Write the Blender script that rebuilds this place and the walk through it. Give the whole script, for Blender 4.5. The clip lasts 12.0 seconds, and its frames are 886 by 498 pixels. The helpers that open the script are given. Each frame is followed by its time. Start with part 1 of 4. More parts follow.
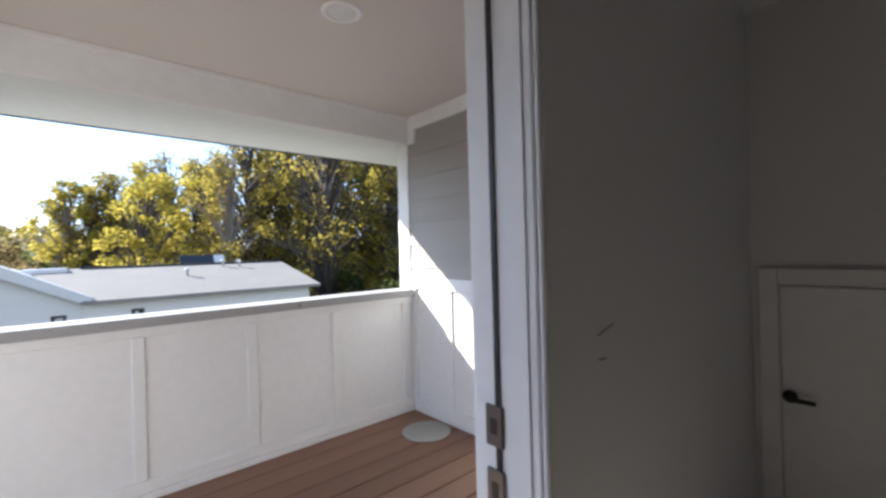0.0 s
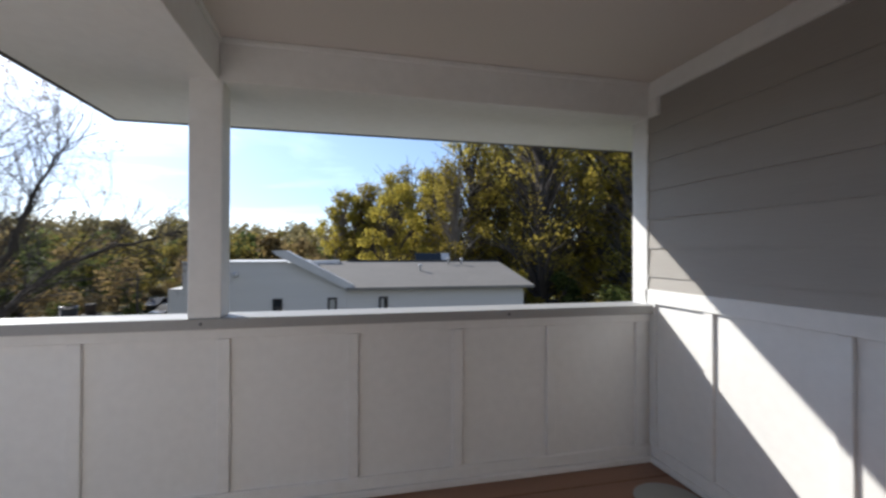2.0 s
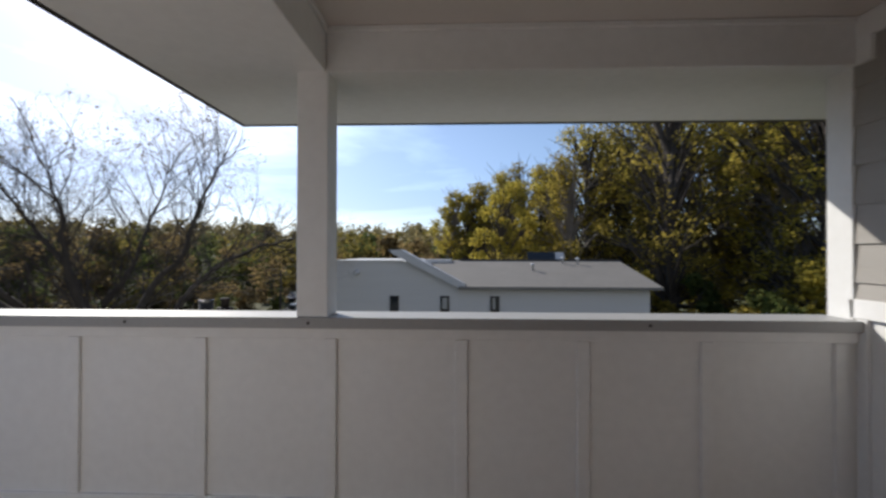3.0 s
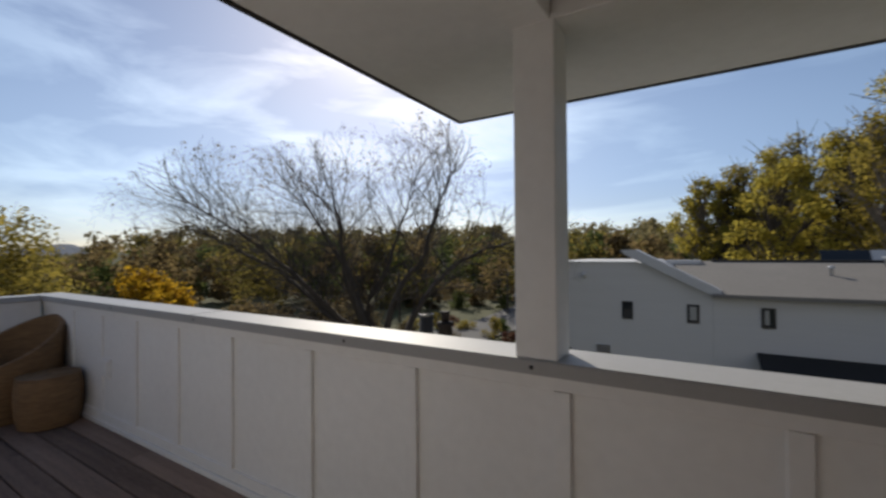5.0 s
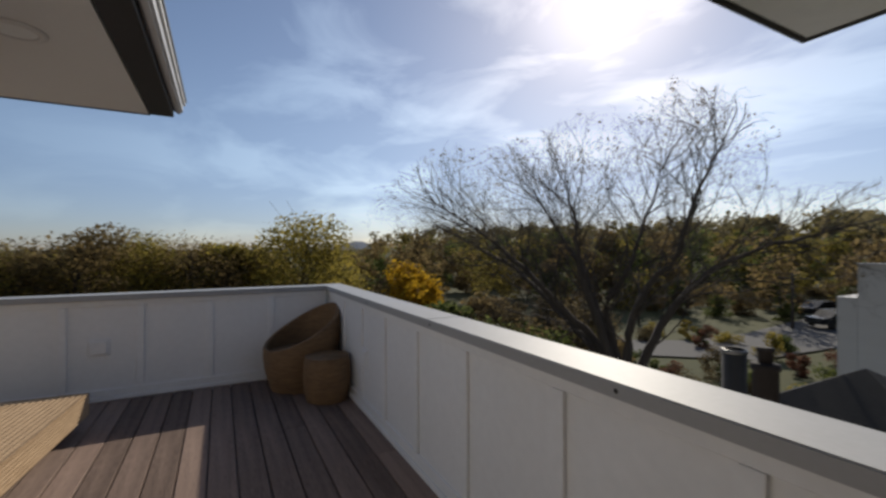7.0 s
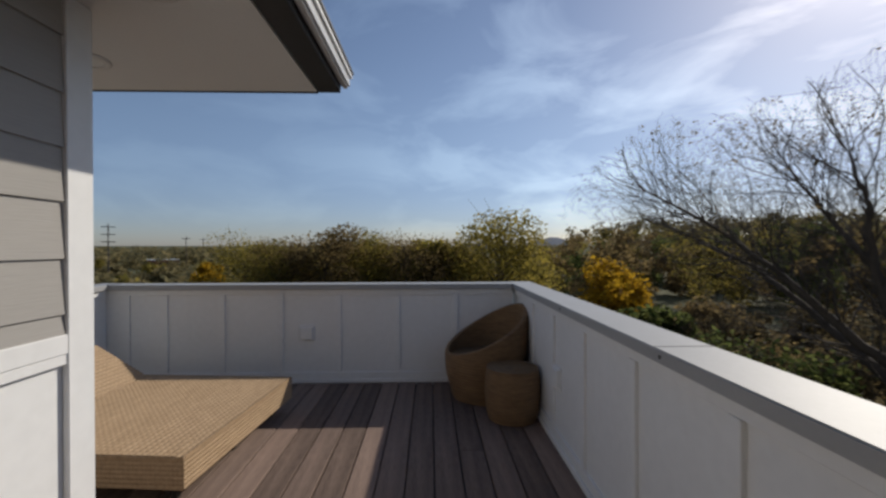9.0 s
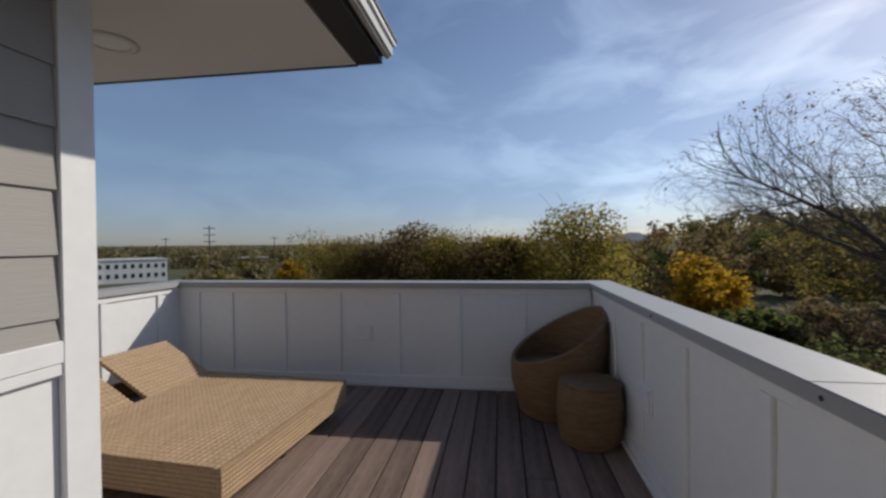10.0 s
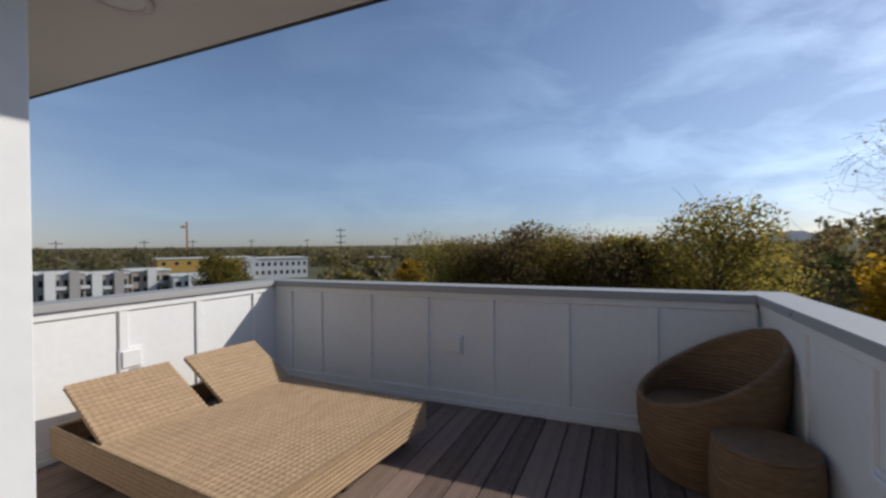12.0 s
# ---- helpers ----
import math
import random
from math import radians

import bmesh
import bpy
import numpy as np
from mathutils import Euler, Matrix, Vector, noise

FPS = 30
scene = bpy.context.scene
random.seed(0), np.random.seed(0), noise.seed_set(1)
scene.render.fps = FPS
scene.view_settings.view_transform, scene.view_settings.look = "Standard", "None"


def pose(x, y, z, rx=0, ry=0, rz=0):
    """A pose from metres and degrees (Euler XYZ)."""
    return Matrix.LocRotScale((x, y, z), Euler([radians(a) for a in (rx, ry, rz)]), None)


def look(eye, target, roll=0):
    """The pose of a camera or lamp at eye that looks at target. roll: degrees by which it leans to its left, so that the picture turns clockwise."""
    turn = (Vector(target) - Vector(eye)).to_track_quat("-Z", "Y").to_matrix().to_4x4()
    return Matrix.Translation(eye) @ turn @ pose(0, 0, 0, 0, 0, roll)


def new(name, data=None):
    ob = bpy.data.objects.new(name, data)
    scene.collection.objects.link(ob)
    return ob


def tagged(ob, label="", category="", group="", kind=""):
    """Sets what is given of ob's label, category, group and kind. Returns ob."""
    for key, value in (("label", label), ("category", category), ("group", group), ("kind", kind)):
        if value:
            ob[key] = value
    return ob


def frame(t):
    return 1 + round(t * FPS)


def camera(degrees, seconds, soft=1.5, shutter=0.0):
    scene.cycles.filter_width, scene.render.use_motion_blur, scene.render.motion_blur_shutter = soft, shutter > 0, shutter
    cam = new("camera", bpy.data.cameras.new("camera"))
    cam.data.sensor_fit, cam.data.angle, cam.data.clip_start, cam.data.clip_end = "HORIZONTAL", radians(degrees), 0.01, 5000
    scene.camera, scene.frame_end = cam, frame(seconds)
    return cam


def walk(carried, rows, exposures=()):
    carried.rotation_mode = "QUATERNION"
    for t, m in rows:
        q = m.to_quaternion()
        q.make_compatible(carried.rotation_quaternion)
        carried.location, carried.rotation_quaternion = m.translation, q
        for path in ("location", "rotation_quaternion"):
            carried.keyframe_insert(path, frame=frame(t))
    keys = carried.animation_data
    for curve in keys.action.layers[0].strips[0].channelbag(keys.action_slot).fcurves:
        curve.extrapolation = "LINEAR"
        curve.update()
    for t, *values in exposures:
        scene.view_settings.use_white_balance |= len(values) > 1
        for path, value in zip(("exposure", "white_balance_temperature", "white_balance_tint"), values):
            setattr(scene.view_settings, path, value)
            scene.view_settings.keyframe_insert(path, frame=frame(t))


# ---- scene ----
cam = camera(92.7, 12.0, 2.6, 0.4)
PATH = [
    (0, (-2.277, -2.993, 1.406), (-0.952, -1.494, 1.406), -1.5),
    (0.5, (-2.22, -2.878, 1.402), (-1.072, -1.241, 1.406), -0.9),
    (1, (-2.168, -2.763, 1.397), (-1.224, -1.0, 1.413), -0.5),
    (1.5, (-2.103, -2.64, 1.393), (-1.386, -0.773, 1.422), -0.2),
    (2, (-2.035, -2.503, 1.407), (-1.587, -0.554, 1.427), 0.1),
    (2.5, (-2.007, -2.374, 1.408), (-1.832, -0.382, 1.429), 0.1),
    (3, (-2.009, -2.195, 1.395), (-2.081, -0.197, 1.411), 0.1),
    (5, (-2.22, -1.575, 1.466), (-3.272, 0.126, 1.482), -0.5),
    (5.5, (-2.358, -1.467, 1.446), (-3.635, 0.071, 1.465), -0.3),
    (6, (-2.503, -1.377, 1.465), (-3.983, -0.032, 1.468), -0.5),
    (6.5, (-2.638, -1.293, 1.473), (-4.272, -0.14, 1.485), -0.0),
    (7, (-2.789, -1.19, 1.494), (-4.558, -0.258, 1.498), -0.2),
    (9, (-3.531, -0.934, 1.46), (-5.53, -0.874, 1.448), -0.1),
    (9.5, (-3.743, -0.885, 1.458), (-5.739, -1.013, 1.436), -0.4),
    (10, (-3.925, -0.865, 1.441), (-5.906, -1.139, 1.417), -0.6),
    (10.5, (-4.136, -0.888, 1.421), (-6.098, -1.274, 1.395), -0.5),
    (11, (-4.291, -0.868, 1.424), (-6.223, -1.386, 1.398), -0.3),
    (11.5, (-4.442, -0.866, 1.418), (-6.333, -1.517, 1.397), -0.3),
    (12, (-4.61, -0.849, 1.415), (-6.445, -1.643, 1.399), -0.6),
]
EXPOSURES = [(0.0, 1.97, 6200, 9), (0.6, 1.67, 6200, 9), (1.3, 1.07, 6300, 9), (2.5, 0.40, 6450, 10), (4.8, -0.18, 6950, 10), (7.0, -0.34, 7000, 10), (9.5, -0.38, 6800, 10), (12.0, -0.17, 6550, 10)]
walk(cam, [(t, look(eye, target, roll)) for t, eye, target, roll in PATH], EXPOSURES)


# ---- light ----
SUN_TO = Vector((-1.05, 1.205, 1.0)).normalized()
sun_data = bpy.data.lights.new("sun", "SUN")
sun_data.energy, sun_data.angle, sun_data.color = 3.9, radians(0.6), (1.0, 0.95, 0.87)
sun_lamp = new("sun", sun_data)
sun_lamp.matrix_world = look(tuple(SUN_TO * 60), (0, 0, 0))

world = bpy.data.worlds.new("sky")
scene.world = world
world.use_nodes = True
wn, wl = world.node_tree.nodes, world.node_tree.links
wn.clear()
w_out, w_bg = wn.new("ShaderNodeOutputWorld"), wn.new("ShaderNodeBackground")
w_sky = wn.new("ShaderNodeTexSky")
w_sky.sky_type, w_sky.sun_disc = "NISHITA", False
w_sky.sun_elevation = math.asin(SUN_TO.z)
w_sky.sun_rotation = math.atan2(SUN_TO.x, SUN_TO.y)
w_sky.altitude, w_sky.air_density, w_sky.dust_density, w_sky.ozone_density = 150, 0.9, 0.4, 1.6
w_bg.inputs["Strength"].default_value = 0.122
# thin streaked high cloud, thicker and brighter on the sun's side, over a hazy horizon
w_tc, w_map = wn.new("ShaderNodeTexCoord"), wn.new("ShaderNodeMapping")
w_map.inputs["Rotation"].default_value = (0.55, 0.25, 0.75)
w_map.inputs["Scale"].default_value = (1.1, 3.0, 7.5)
w_noise, w_ramp = wn.new("ShaderNodeTexNoise"), wn.new("ShaderNodeValToRGB")
w_noise.inputs["Scale"].default_value, w_noise.inputs["Detail"].default_value = 1.25, 9
w_noise.inputs["Roughness"].default_value, w_noise.inputs["Distortion"].default_value = 0.55, 0.45
w_ramp.color_ramp.elements[0].position, w_ramp.color_ramp.elements[0].color = 0.45, (0, 0, 0, 1)
w_ramp.color_ramp.elements[1].position, w_ramp.color_ramp.elements[1].color = 0.64, (1, 1, 1, 1)
wl.new(w_tc.outputs["Generated"], w_map.inputs["Vector"])
wl.new(w_map.outputs["Vector"], w_noise.inputs["Vector"])
wl.new(w_noise.outputs["Fac"], w_ramp.inputs["Fac"])


def sky_mix(blend, a, b, fac=1.0):
    """Mixes two sky colours; each may be a socket or a plain colour."""
    node = wn.new("ShaderNodeMix")
    node.data_type, node.blend_type = "RGBA", blend
    for slot, value in ((0, fac), (6, a), (7, b)):
        if isinstance(value, (tuple, float)):
            node.inputs[slot].default_value = value
        else:
            wl.new(value, node.inputs[slot])
    return node.outputs[2]


def sky_range(value, lo, hi, a, b):
    node = wn.new("ShaderNodeMapRange")
    node.interpolation_type = "SMOOTHSTEP"
    for k, v in zip(("From Min", "From Max", "To Min", "To Max"), (lo, hi, a, b)):
        node.inputs[k].default_value = v
    wl.new(value, node.inputs["Value"])
    return node.outputs["Result"]


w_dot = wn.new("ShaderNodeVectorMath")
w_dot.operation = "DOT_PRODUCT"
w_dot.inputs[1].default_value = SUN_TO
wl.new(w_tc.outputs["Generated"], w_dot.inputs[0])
w_xyz = wn.new("ShaderNodeSeparateXYZ")
wl.new(w_tc.outputs["Generated"], w_xyz.inputs[0])
sky_blue = sky_mix("MULTIPLY", w_sky.outputs["Color"], (1.0, 0.99, 1.035, 1))
haze = sky_range(w_xyz.outputs["Z"], -0.02, 0.30, 1.0, 0.0)
sky_hazed = sky_mix("MULTIPLY", sky_blue, (0.57, 0.625, 0.80, 1), haze)
near_sun = sky_range(w_dot.outputs["Value"], 0.36, 0.93, 0.25, 1.0)
glare = sky_range(w_dot.outputs["Value"], 0.972, 1.0, 0.0, 1.0)
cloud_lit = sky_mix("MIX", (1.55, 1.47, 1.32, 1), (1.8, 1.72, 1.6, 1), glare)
cloud = sky_mix("MULTIPLY", sky_hazed, cloud_lit)
cover = wn.new("ShaderNodeMath")
cover.operation = "MULTIPLY"
wl.new(w_ramp.outputs["Color"], cover.inputs[0])
wl.new(near_sun, cover.inputs[1])
cover_sun = wn.new("ShaderNodeMath")
cover_sun.operation, cover_sun.use_clamp = "MULTIPLY_ADD", True
cover_sun.inputs[1].default_value = 0.45
wl.new(glare, cover_sun.inputs[0])
wl.new(cover.outputs[0], cover_sun.inputs[2])
sunny_sky = sky_mix("MIX", sky_hazed, cloud, cover_sun.outputs[0])
# unseen white cloud added opposite the sun as neutral fill for shaded walls
fill_veil = sky_range(w_dot.outputs["Value"], -0.75, -0.15, 0.85, 0.0)
wl.new(sky_mix("MIX", sunny_sky, (5.2, 5.0, 4.7, 1), fill_veil), w_bg.inputs["Color"])
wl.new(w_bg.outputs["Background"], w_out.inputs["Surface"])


# ---- materials ----
def surface(name, base, rough=0.6, vary=0.12, grain=40.0, blotch=1.5, bump=0.15, stretch=(1, 1, 1),
            metal=0.0, island=0.0, piece=0.0, tint=None, spec=0.4):
    """A plain surface with fine grain, broad stains and relief; island and piece vary it from leaf to leaf or board to board."""
    m = bpy.data.materials.new(name)
    m.use_nodes = True
    n, l = m.node_tree.nodes, m.node_tree.links
    b = n["Principled BSDF"]
    b.inputs["Roughness"].default_value, b.inputs["Metallic"].default_value = rough, metal
    b.inputs["Specular IOR Level"].default_value = spec
    tc, mp = n.new("ShaderNodeTexCoord"), n.new("ShaderNodeMapping")
    mp.inputs["Scale"].default_value = stretch
    l.new(tc.outputs["Object"], mp.inputs["Vector"])
    big, small = n.new("ShaderNodeTexNoise"), n.new("ShaderNodeTexNoise")
    big.inputs["Scale"].default_value, big.inputs["Detail"].default_value = blotch, 4
    small.inputs["Scale"].default_value, small.inputs["Detail"].default_value = grain, 5
    for t in (big, small):
        l.new(mp.outputs["Vector"], t.inputs["Vector"])
    add = n.new("ShaderNodeMath")
    add.operation = "ADD"
    l.new(big.outputs["Fac"], add.inputs[0])
    l.new(small.outputs["Fac"], add.inputs[1])
    total = add.outputs[0]
    for amount, node, socket in ((island, "ShaderNodeNewGeometry", "Random Per Island"), (piece, "ShaderNodeObjectInfo", "Random")):
        if amount:
            src, mul = n.new(node), n.new("ShaderNodeMath")
            mul.operation = "MULTIPLY_ADD"
            mul.inputs[1].default_value = amount / max(vary, 0.01)
            l.new(src.outputs[socket], mul.inputs[0])
            l.new(total, mul.inputs[2])
            total = mul.outputs[0]
    span = 2 + (island + piece) / max(vary, 0.01)
    rng = n.new("ShaderNodeMapRange")
    rng.inputs["From Min"].default_value, rng.inputs["From Max"].default_value = span * 0.25, span * 0.75
    l.new(total, rng.inputs["Value"])
    v = vary + island + piece
    mix = n.new("ShaderNodeMix")
    mix.data_type = "RGBA"
    hi = tint or tuple(c * (1 + v) for c in base)
    lo = tuple(c * (1 - v) for c in base) if not tint else base
    mix.inputs[6].default_value = (*[max(0.003, c) for c in lo], 1)
    mix.inputs[7].default_value = (*[min(0.9, c) for c in hi], 1)
    l.new(rng.outputs["Result"], mix.inputs[0])
    l.new(mix.outputs[2], b.inputs["Base Color"])
    if bump:
        bp = n.new("ShaderNodeBump")
        bp.inputs["Strength"].default_value, bp.inputs["Distance"].default_value = bump, 0.004
        l.new(small.outputs["Fac"], bp.inputs["Height"])
        l.new(bp.outputs["Normal"], b.inputs["Normal"])
    return m


M_WHITE = surface("white_paint", (0.84, 0.84, 0.83), 0.5, 0.06, 18, 1.4, 0.08)
# cap white darkened well below the walls to hold down sun on its top
M_CAP = surface("cap_paint_toned_for_sun", (0.38, 0.38, 0.378), 0.52, 0.08, 45, 2.0, 0.15)
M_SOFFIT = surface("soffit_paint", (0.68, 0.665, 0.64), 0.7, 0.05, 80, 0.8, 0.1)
M_SIDING = surface("greige_siding", (0.37, 0.35, 0.325), 0.65, 0.06, 30, 0.8, 0.25, (0.25, 0.25, 6), piece=0.05)
M_WALL_IN = surface("interior_paint", (0.72, 0.72, 0.72), 0.7, 0.04, 90, 0.7, 0.1)
# white ceiling tinted tan: the deck's warm bounce is put into the colour
M_CEIL = surface("porch_ceiling_warm_bounce", (0.66, 0.61, 0.57), 0.65, 0.04, 70, 0.6, 0.1)
M_DECK = surface("weathered_deck", (0.235, 0.168, 0.135), 0.85, 0.42, 22, 1.6, 0.8, (0.55, 10, 10), piece=0.25, spec=0.2)
M_DECK_COV = surface("brown_deck", (0.24, 0.13, 0.083), 0.55, 0.12, 30, 1.0, 0.35, (0.7, 9, 9), piece=0.12)
M_DARK = surface("dark_bronze", (0.035, 0.032, 0.03), 0.5, 0.15, 50, 2, 0.1)
M_GUTTER = surface("gutter_metal", (0.55, 0.55, 0.55), 0.4, 0.06, 40, 1.5, 0.05)
M_METAL = surface("satin_nickel", (0.16, 0.155, 0.15), 0.35, 0.1, 90, 3, 0.05, metal=1.0)
M_BLACK = surface("black_metal", (0.02, 0.02, 0.02), 0.45, 0.2, 60, 3, 0.1)
M_WICKER = surface("tan_wicker", (0.30, 0.20, 0.115), 0.55, 0.25, 22, 4, 0.5, (2.5, 12, 12), tint=(0.55, 0.39, 0.24), spec=0.2)
M_WICKER_DK = surface("brown_wicker", (0.14, 0.085, 0.05), 0.55, 0.3, 9, 3, 0.5, (2, 2, 14), tint=(0.30, 0.19, 0.10), spec=0.15)
M_SHINGLE = surface("dark_shingle", (0.018, 0.018, 0.018), 0.9, 0.3, 25, 2, 0.6)
M_ROOF_GREY = surface("grey_shingle", (0.215, 0.20, 0.18), 0.9, 0.15, 8, 0.6, 0.5)
M_HOUSE_W = surface("neighbour_white_siding", (0.60, 0.59, 0.575), 0.7, 0.05, 6, 0.5, 0.2, (0.2, 0.2, 8))
M_GLASS = surface("window_glass", (0.02, 0.024, 0.028), 0.08, 0.2, 3, 0.5, 0.0, spec=0.6)
M_BARK = surface("grey_bark", (0.07, 0.058, 0.049), 0.9, 0.3, 14, 2, 0.8, (3, 3, 0.6))
M_BARK_PALE = surface("pale_bark", (0.24, 0.21, 0.18), 0.9, 0.25, 12, 1.5, 0.8, (3, 3, 0.6))
M_ASPHALT = surface("asphalt", (0.11, 0.107, 0.103), 0.9, 0.15, 10, 0.2, 0.3)
M_GRASS = surface("ground_grass", (0.05, 0.055, 0.02), 0.95, 0.3, 3, 0.08, 0.6, tint=(0.10, 0.10, 0.035))
M_PIPE = surface("dark_vent_pipe", (0.035, 0.035, 0.036), 0.75, 0.15, 30, 3, 0.1)
M_CLAY = surface("dark_red_clay", (0.02, 0.014, 0.012), 0.8, 0.25, 25, 4, 0.4)
M_MAT = surface("grey_rubber_mat", (0.36, 0.36, 0.34), 0.8, 0.08, 90, 6, 0.3)
M_LENS = surface("frosted_lens", (0.75, 0.75, 0.73), 0.3, 0.03, 40, 2, 0.05)


def leaf_surface(name, a, b, rough=0.6):
    m = surface(name, a, rough, 0.15, 3, 0.25, 0.0, island=0.4, tint=b, spec=0.05)
    bsdf = m.node_tree.nodes["Principled BSDF"]
    out = m.node_tree.nodes["Material Output"]
    tr, mx = m.node_tree.nodes.new("ShaderNodeBsdfTranslucent"), m.node_tree.nodes.new("ShaderNodeMixShader")
    mx.inputs[0].default_value = 0.68
    src = bsdf.inputs["Base Color"].links[0].from_socket
    m.node_tree.links.new(src, tr.inputs["Color"])
    m.node_tree.links.new(bsdf.outputs[0], mx.inputs[1])
    m.node_tree.links.new(tr.outputs[0], mx.inputs[2])
    m.node_tree.links.new(mx.outputs[0], out.inputs["Surface"])
    return m


L_YELLOWGREEN = leaf_surface("yellow_green_leaves", (0.24, 0.22, 0.05), (0.60, 0.48, 0.09))
L_OLIVE = leaf_surface("olive_leaves", (0.12, 0.11, 0.03), (0.33, 0.26, 0.066))
L_GREEN = leaf_surface("green_leaves", (0.05, 0.075, 0.025), (0.17, 0.19, 0.06))
L_GOLD = leaf_surface("golden_leaves", (0.28, 0.17, 0.02), (0.62, 0.38, 0.03))
L_BROWN = leaf_surface("brown_leaves", (0.12, 0.09, 0.047), (0.29, 0.21, 0.09))
L_AUTUMN = leaf_surface("golden_olive_leaves", (0.16, 0.138, 0.034), (0.41, 0.32, 0.07))
L_THICKET = leaf_surface("dark_thicket_leaves", (0.06, 0.05, 0.03), (0.17, 0.13, 0.065))
L_RUSSET = leaf_surface("russet_leaves", (0.085, 0.045, 0.035), (0.22, 0.11, 0.07))
L_FAR = leaf_surface("far_wood_leaves", (0.13, 0.125, 0.07), (0.31, 0.25, 0.12))


# ---- building helpers ----
def part(name, bm, material, parent=None, label=""):
    """Links a bmesh as one mesh object, under a thing or part when a parent is given."""
    me = bpy.data.meshes.new(name)
    bm.to_mesh(me)
    bm.free()
    me.materials.append(material)
    ob = new(name, me)
    ob.parent = parent
    if label:
        ob["label"] = label
    return ob


def shared(name, me, parent, m):
    ob = new(name, me)
    ob.parent = parent
    ob.matrix_basis = m
    return ob


def raw(name, verts, faces, material, parent=None, smooth=False):
    me = bpy.data.meshes.new(name)
    me.from_pydata([tuple(v) for v in verts], [], [tuple(f) for f in faces])
    me.materials.append(material)
    if smooth:
        me.polygons.foreach_set("use_smooth", [True] * len(me.polygons))
    ob = new(name, me)
    ob.parent = parent
    return ob


def quads(name, corners, material, parent=None):
    """One mesh of loose four-cornered leaves; corners is an (n, 4, 3) array."""
    n = len(corners)
    me = bpy.data.meshes.new(name)
    me.vertices.add(n * 4)
    me.vertices.foreach_set("co", np.asarray(corners, dtype=np.float32).ravel())
    me.loops.add(n * 4)
    me.loops.foreach_set("vertex_index", np.arange(n * 4, dtype=np.int32))
    me.polygons.add(n)
    me.polygons.foreach_set("loop_start", np.arange(0, n * 4, 4, dtype=np.int32))
    me.update(calc_edges=True)
    me.materials.append(material)
    ob = new(name, me)
    ob.parent = parent
    return ob


def box(x0, x1, y0, y1, z0, z1, bevel=0.0, bm=None, seg=1):
    own = bm is None
    bm = bm or bmesh.new()
    m = Matrix.Translation(((x0 + x1) / 2, (y0 + y1) / 2, (z0 + z1) / 2)) @ Matrix.Diagonal((abs(x1 - x0), abs(y1 - y0), abs(z1 - z0), 1))
    made = bmesh.ops.create_cube(bm, size=1, matrix=m)
    if bevel and own:
        bmesh.ops.bevel(bm, geom=list(bm.edges), offset=bevel, segments=seg, affect="EDGES")
    return bm


def turned(profile, steps=32, close=True):
    """A turned body from (radius, height) pairs."""
    bm = bmesh.new()
    rings = [[bm.verts.new((r * math.cos(2 * math.pi * i / steps), r * math.sin(2 * math.pi * i / steps), z)) for i in range(steps)] for r, z in profile]
    for a, b in zip(rings, rings[1:]):
        for i in range(steps):
            f = bm.faces.new((a[i], a[(i + 1) % steps], b[(i + 1) % steps], b[i]))
            f.smooth = True
    if close:
        bm.faces.new(list(reversed(rings[0])))
        bm.faces.new(rings[-1])
    return bm


def at(bm, m):
    bmesh.ops.transform(bm, matrix=m, verts=bm.verts)
    return bm


def thing(name, label="", category="", group="", kind="", m=None):
    ob = new(name)
    if m is not None:
        ob.matrix_basis = m
    return tagged(ob, label, category, group, kind)


def structure(name, bm, material, label, category, parent=None):
    return tagged(part(name, bm, material, parent), label, category, kind="structure")


def tubes(lines, sides=5):
    """Verts and faces of tapered tubes; each line is a list of (point, radius)."""
    verts, faces = [], []
    for line in lines:
        base = len(verts)
        for i, (p, r) in enumerate(line):
            a = line[max(i - 1, 0)][0]
            b = line[min(i + 1, len(line) - 1)][0]
            d = (Vector(b) - Vector(a)).normalized()
            u = d.cross(Vector((0, 0, 1))).normalized() if abs(d.z) < 0.97 else d.cross(Vector((1, 0, 0))).normalized()
            w = d.cross(u)
            for k in range(sides):
                g = 2 * math.pi * k / sides
                verts.append(Vector(p) + (u * math.cos(g) + w * math.sin(g)) * r)
        for i in range(len(line) - 1):
            for k in range(sides):
                k2 = (k + 1) % sides
                faces.append((base + i * sides + k, base + i * sides + k2, base + (i + 1) * sides + k2, base + (i + 1) * sides + k))
    return verts, faces


# ---- plan ----
X_FAR, Y_BACK, Y_HOUSE, X_HOUSE = -8.10, -4.36, -2.23, -5.15
CAP_Z, CEIL_Z, SOFFIT_A, SOFFIT_B = 1.058, 2.57, 2.355, 2.352
DOOR_L, DOOR_R, DOOR_H = -2.58, -1.575, 2.07


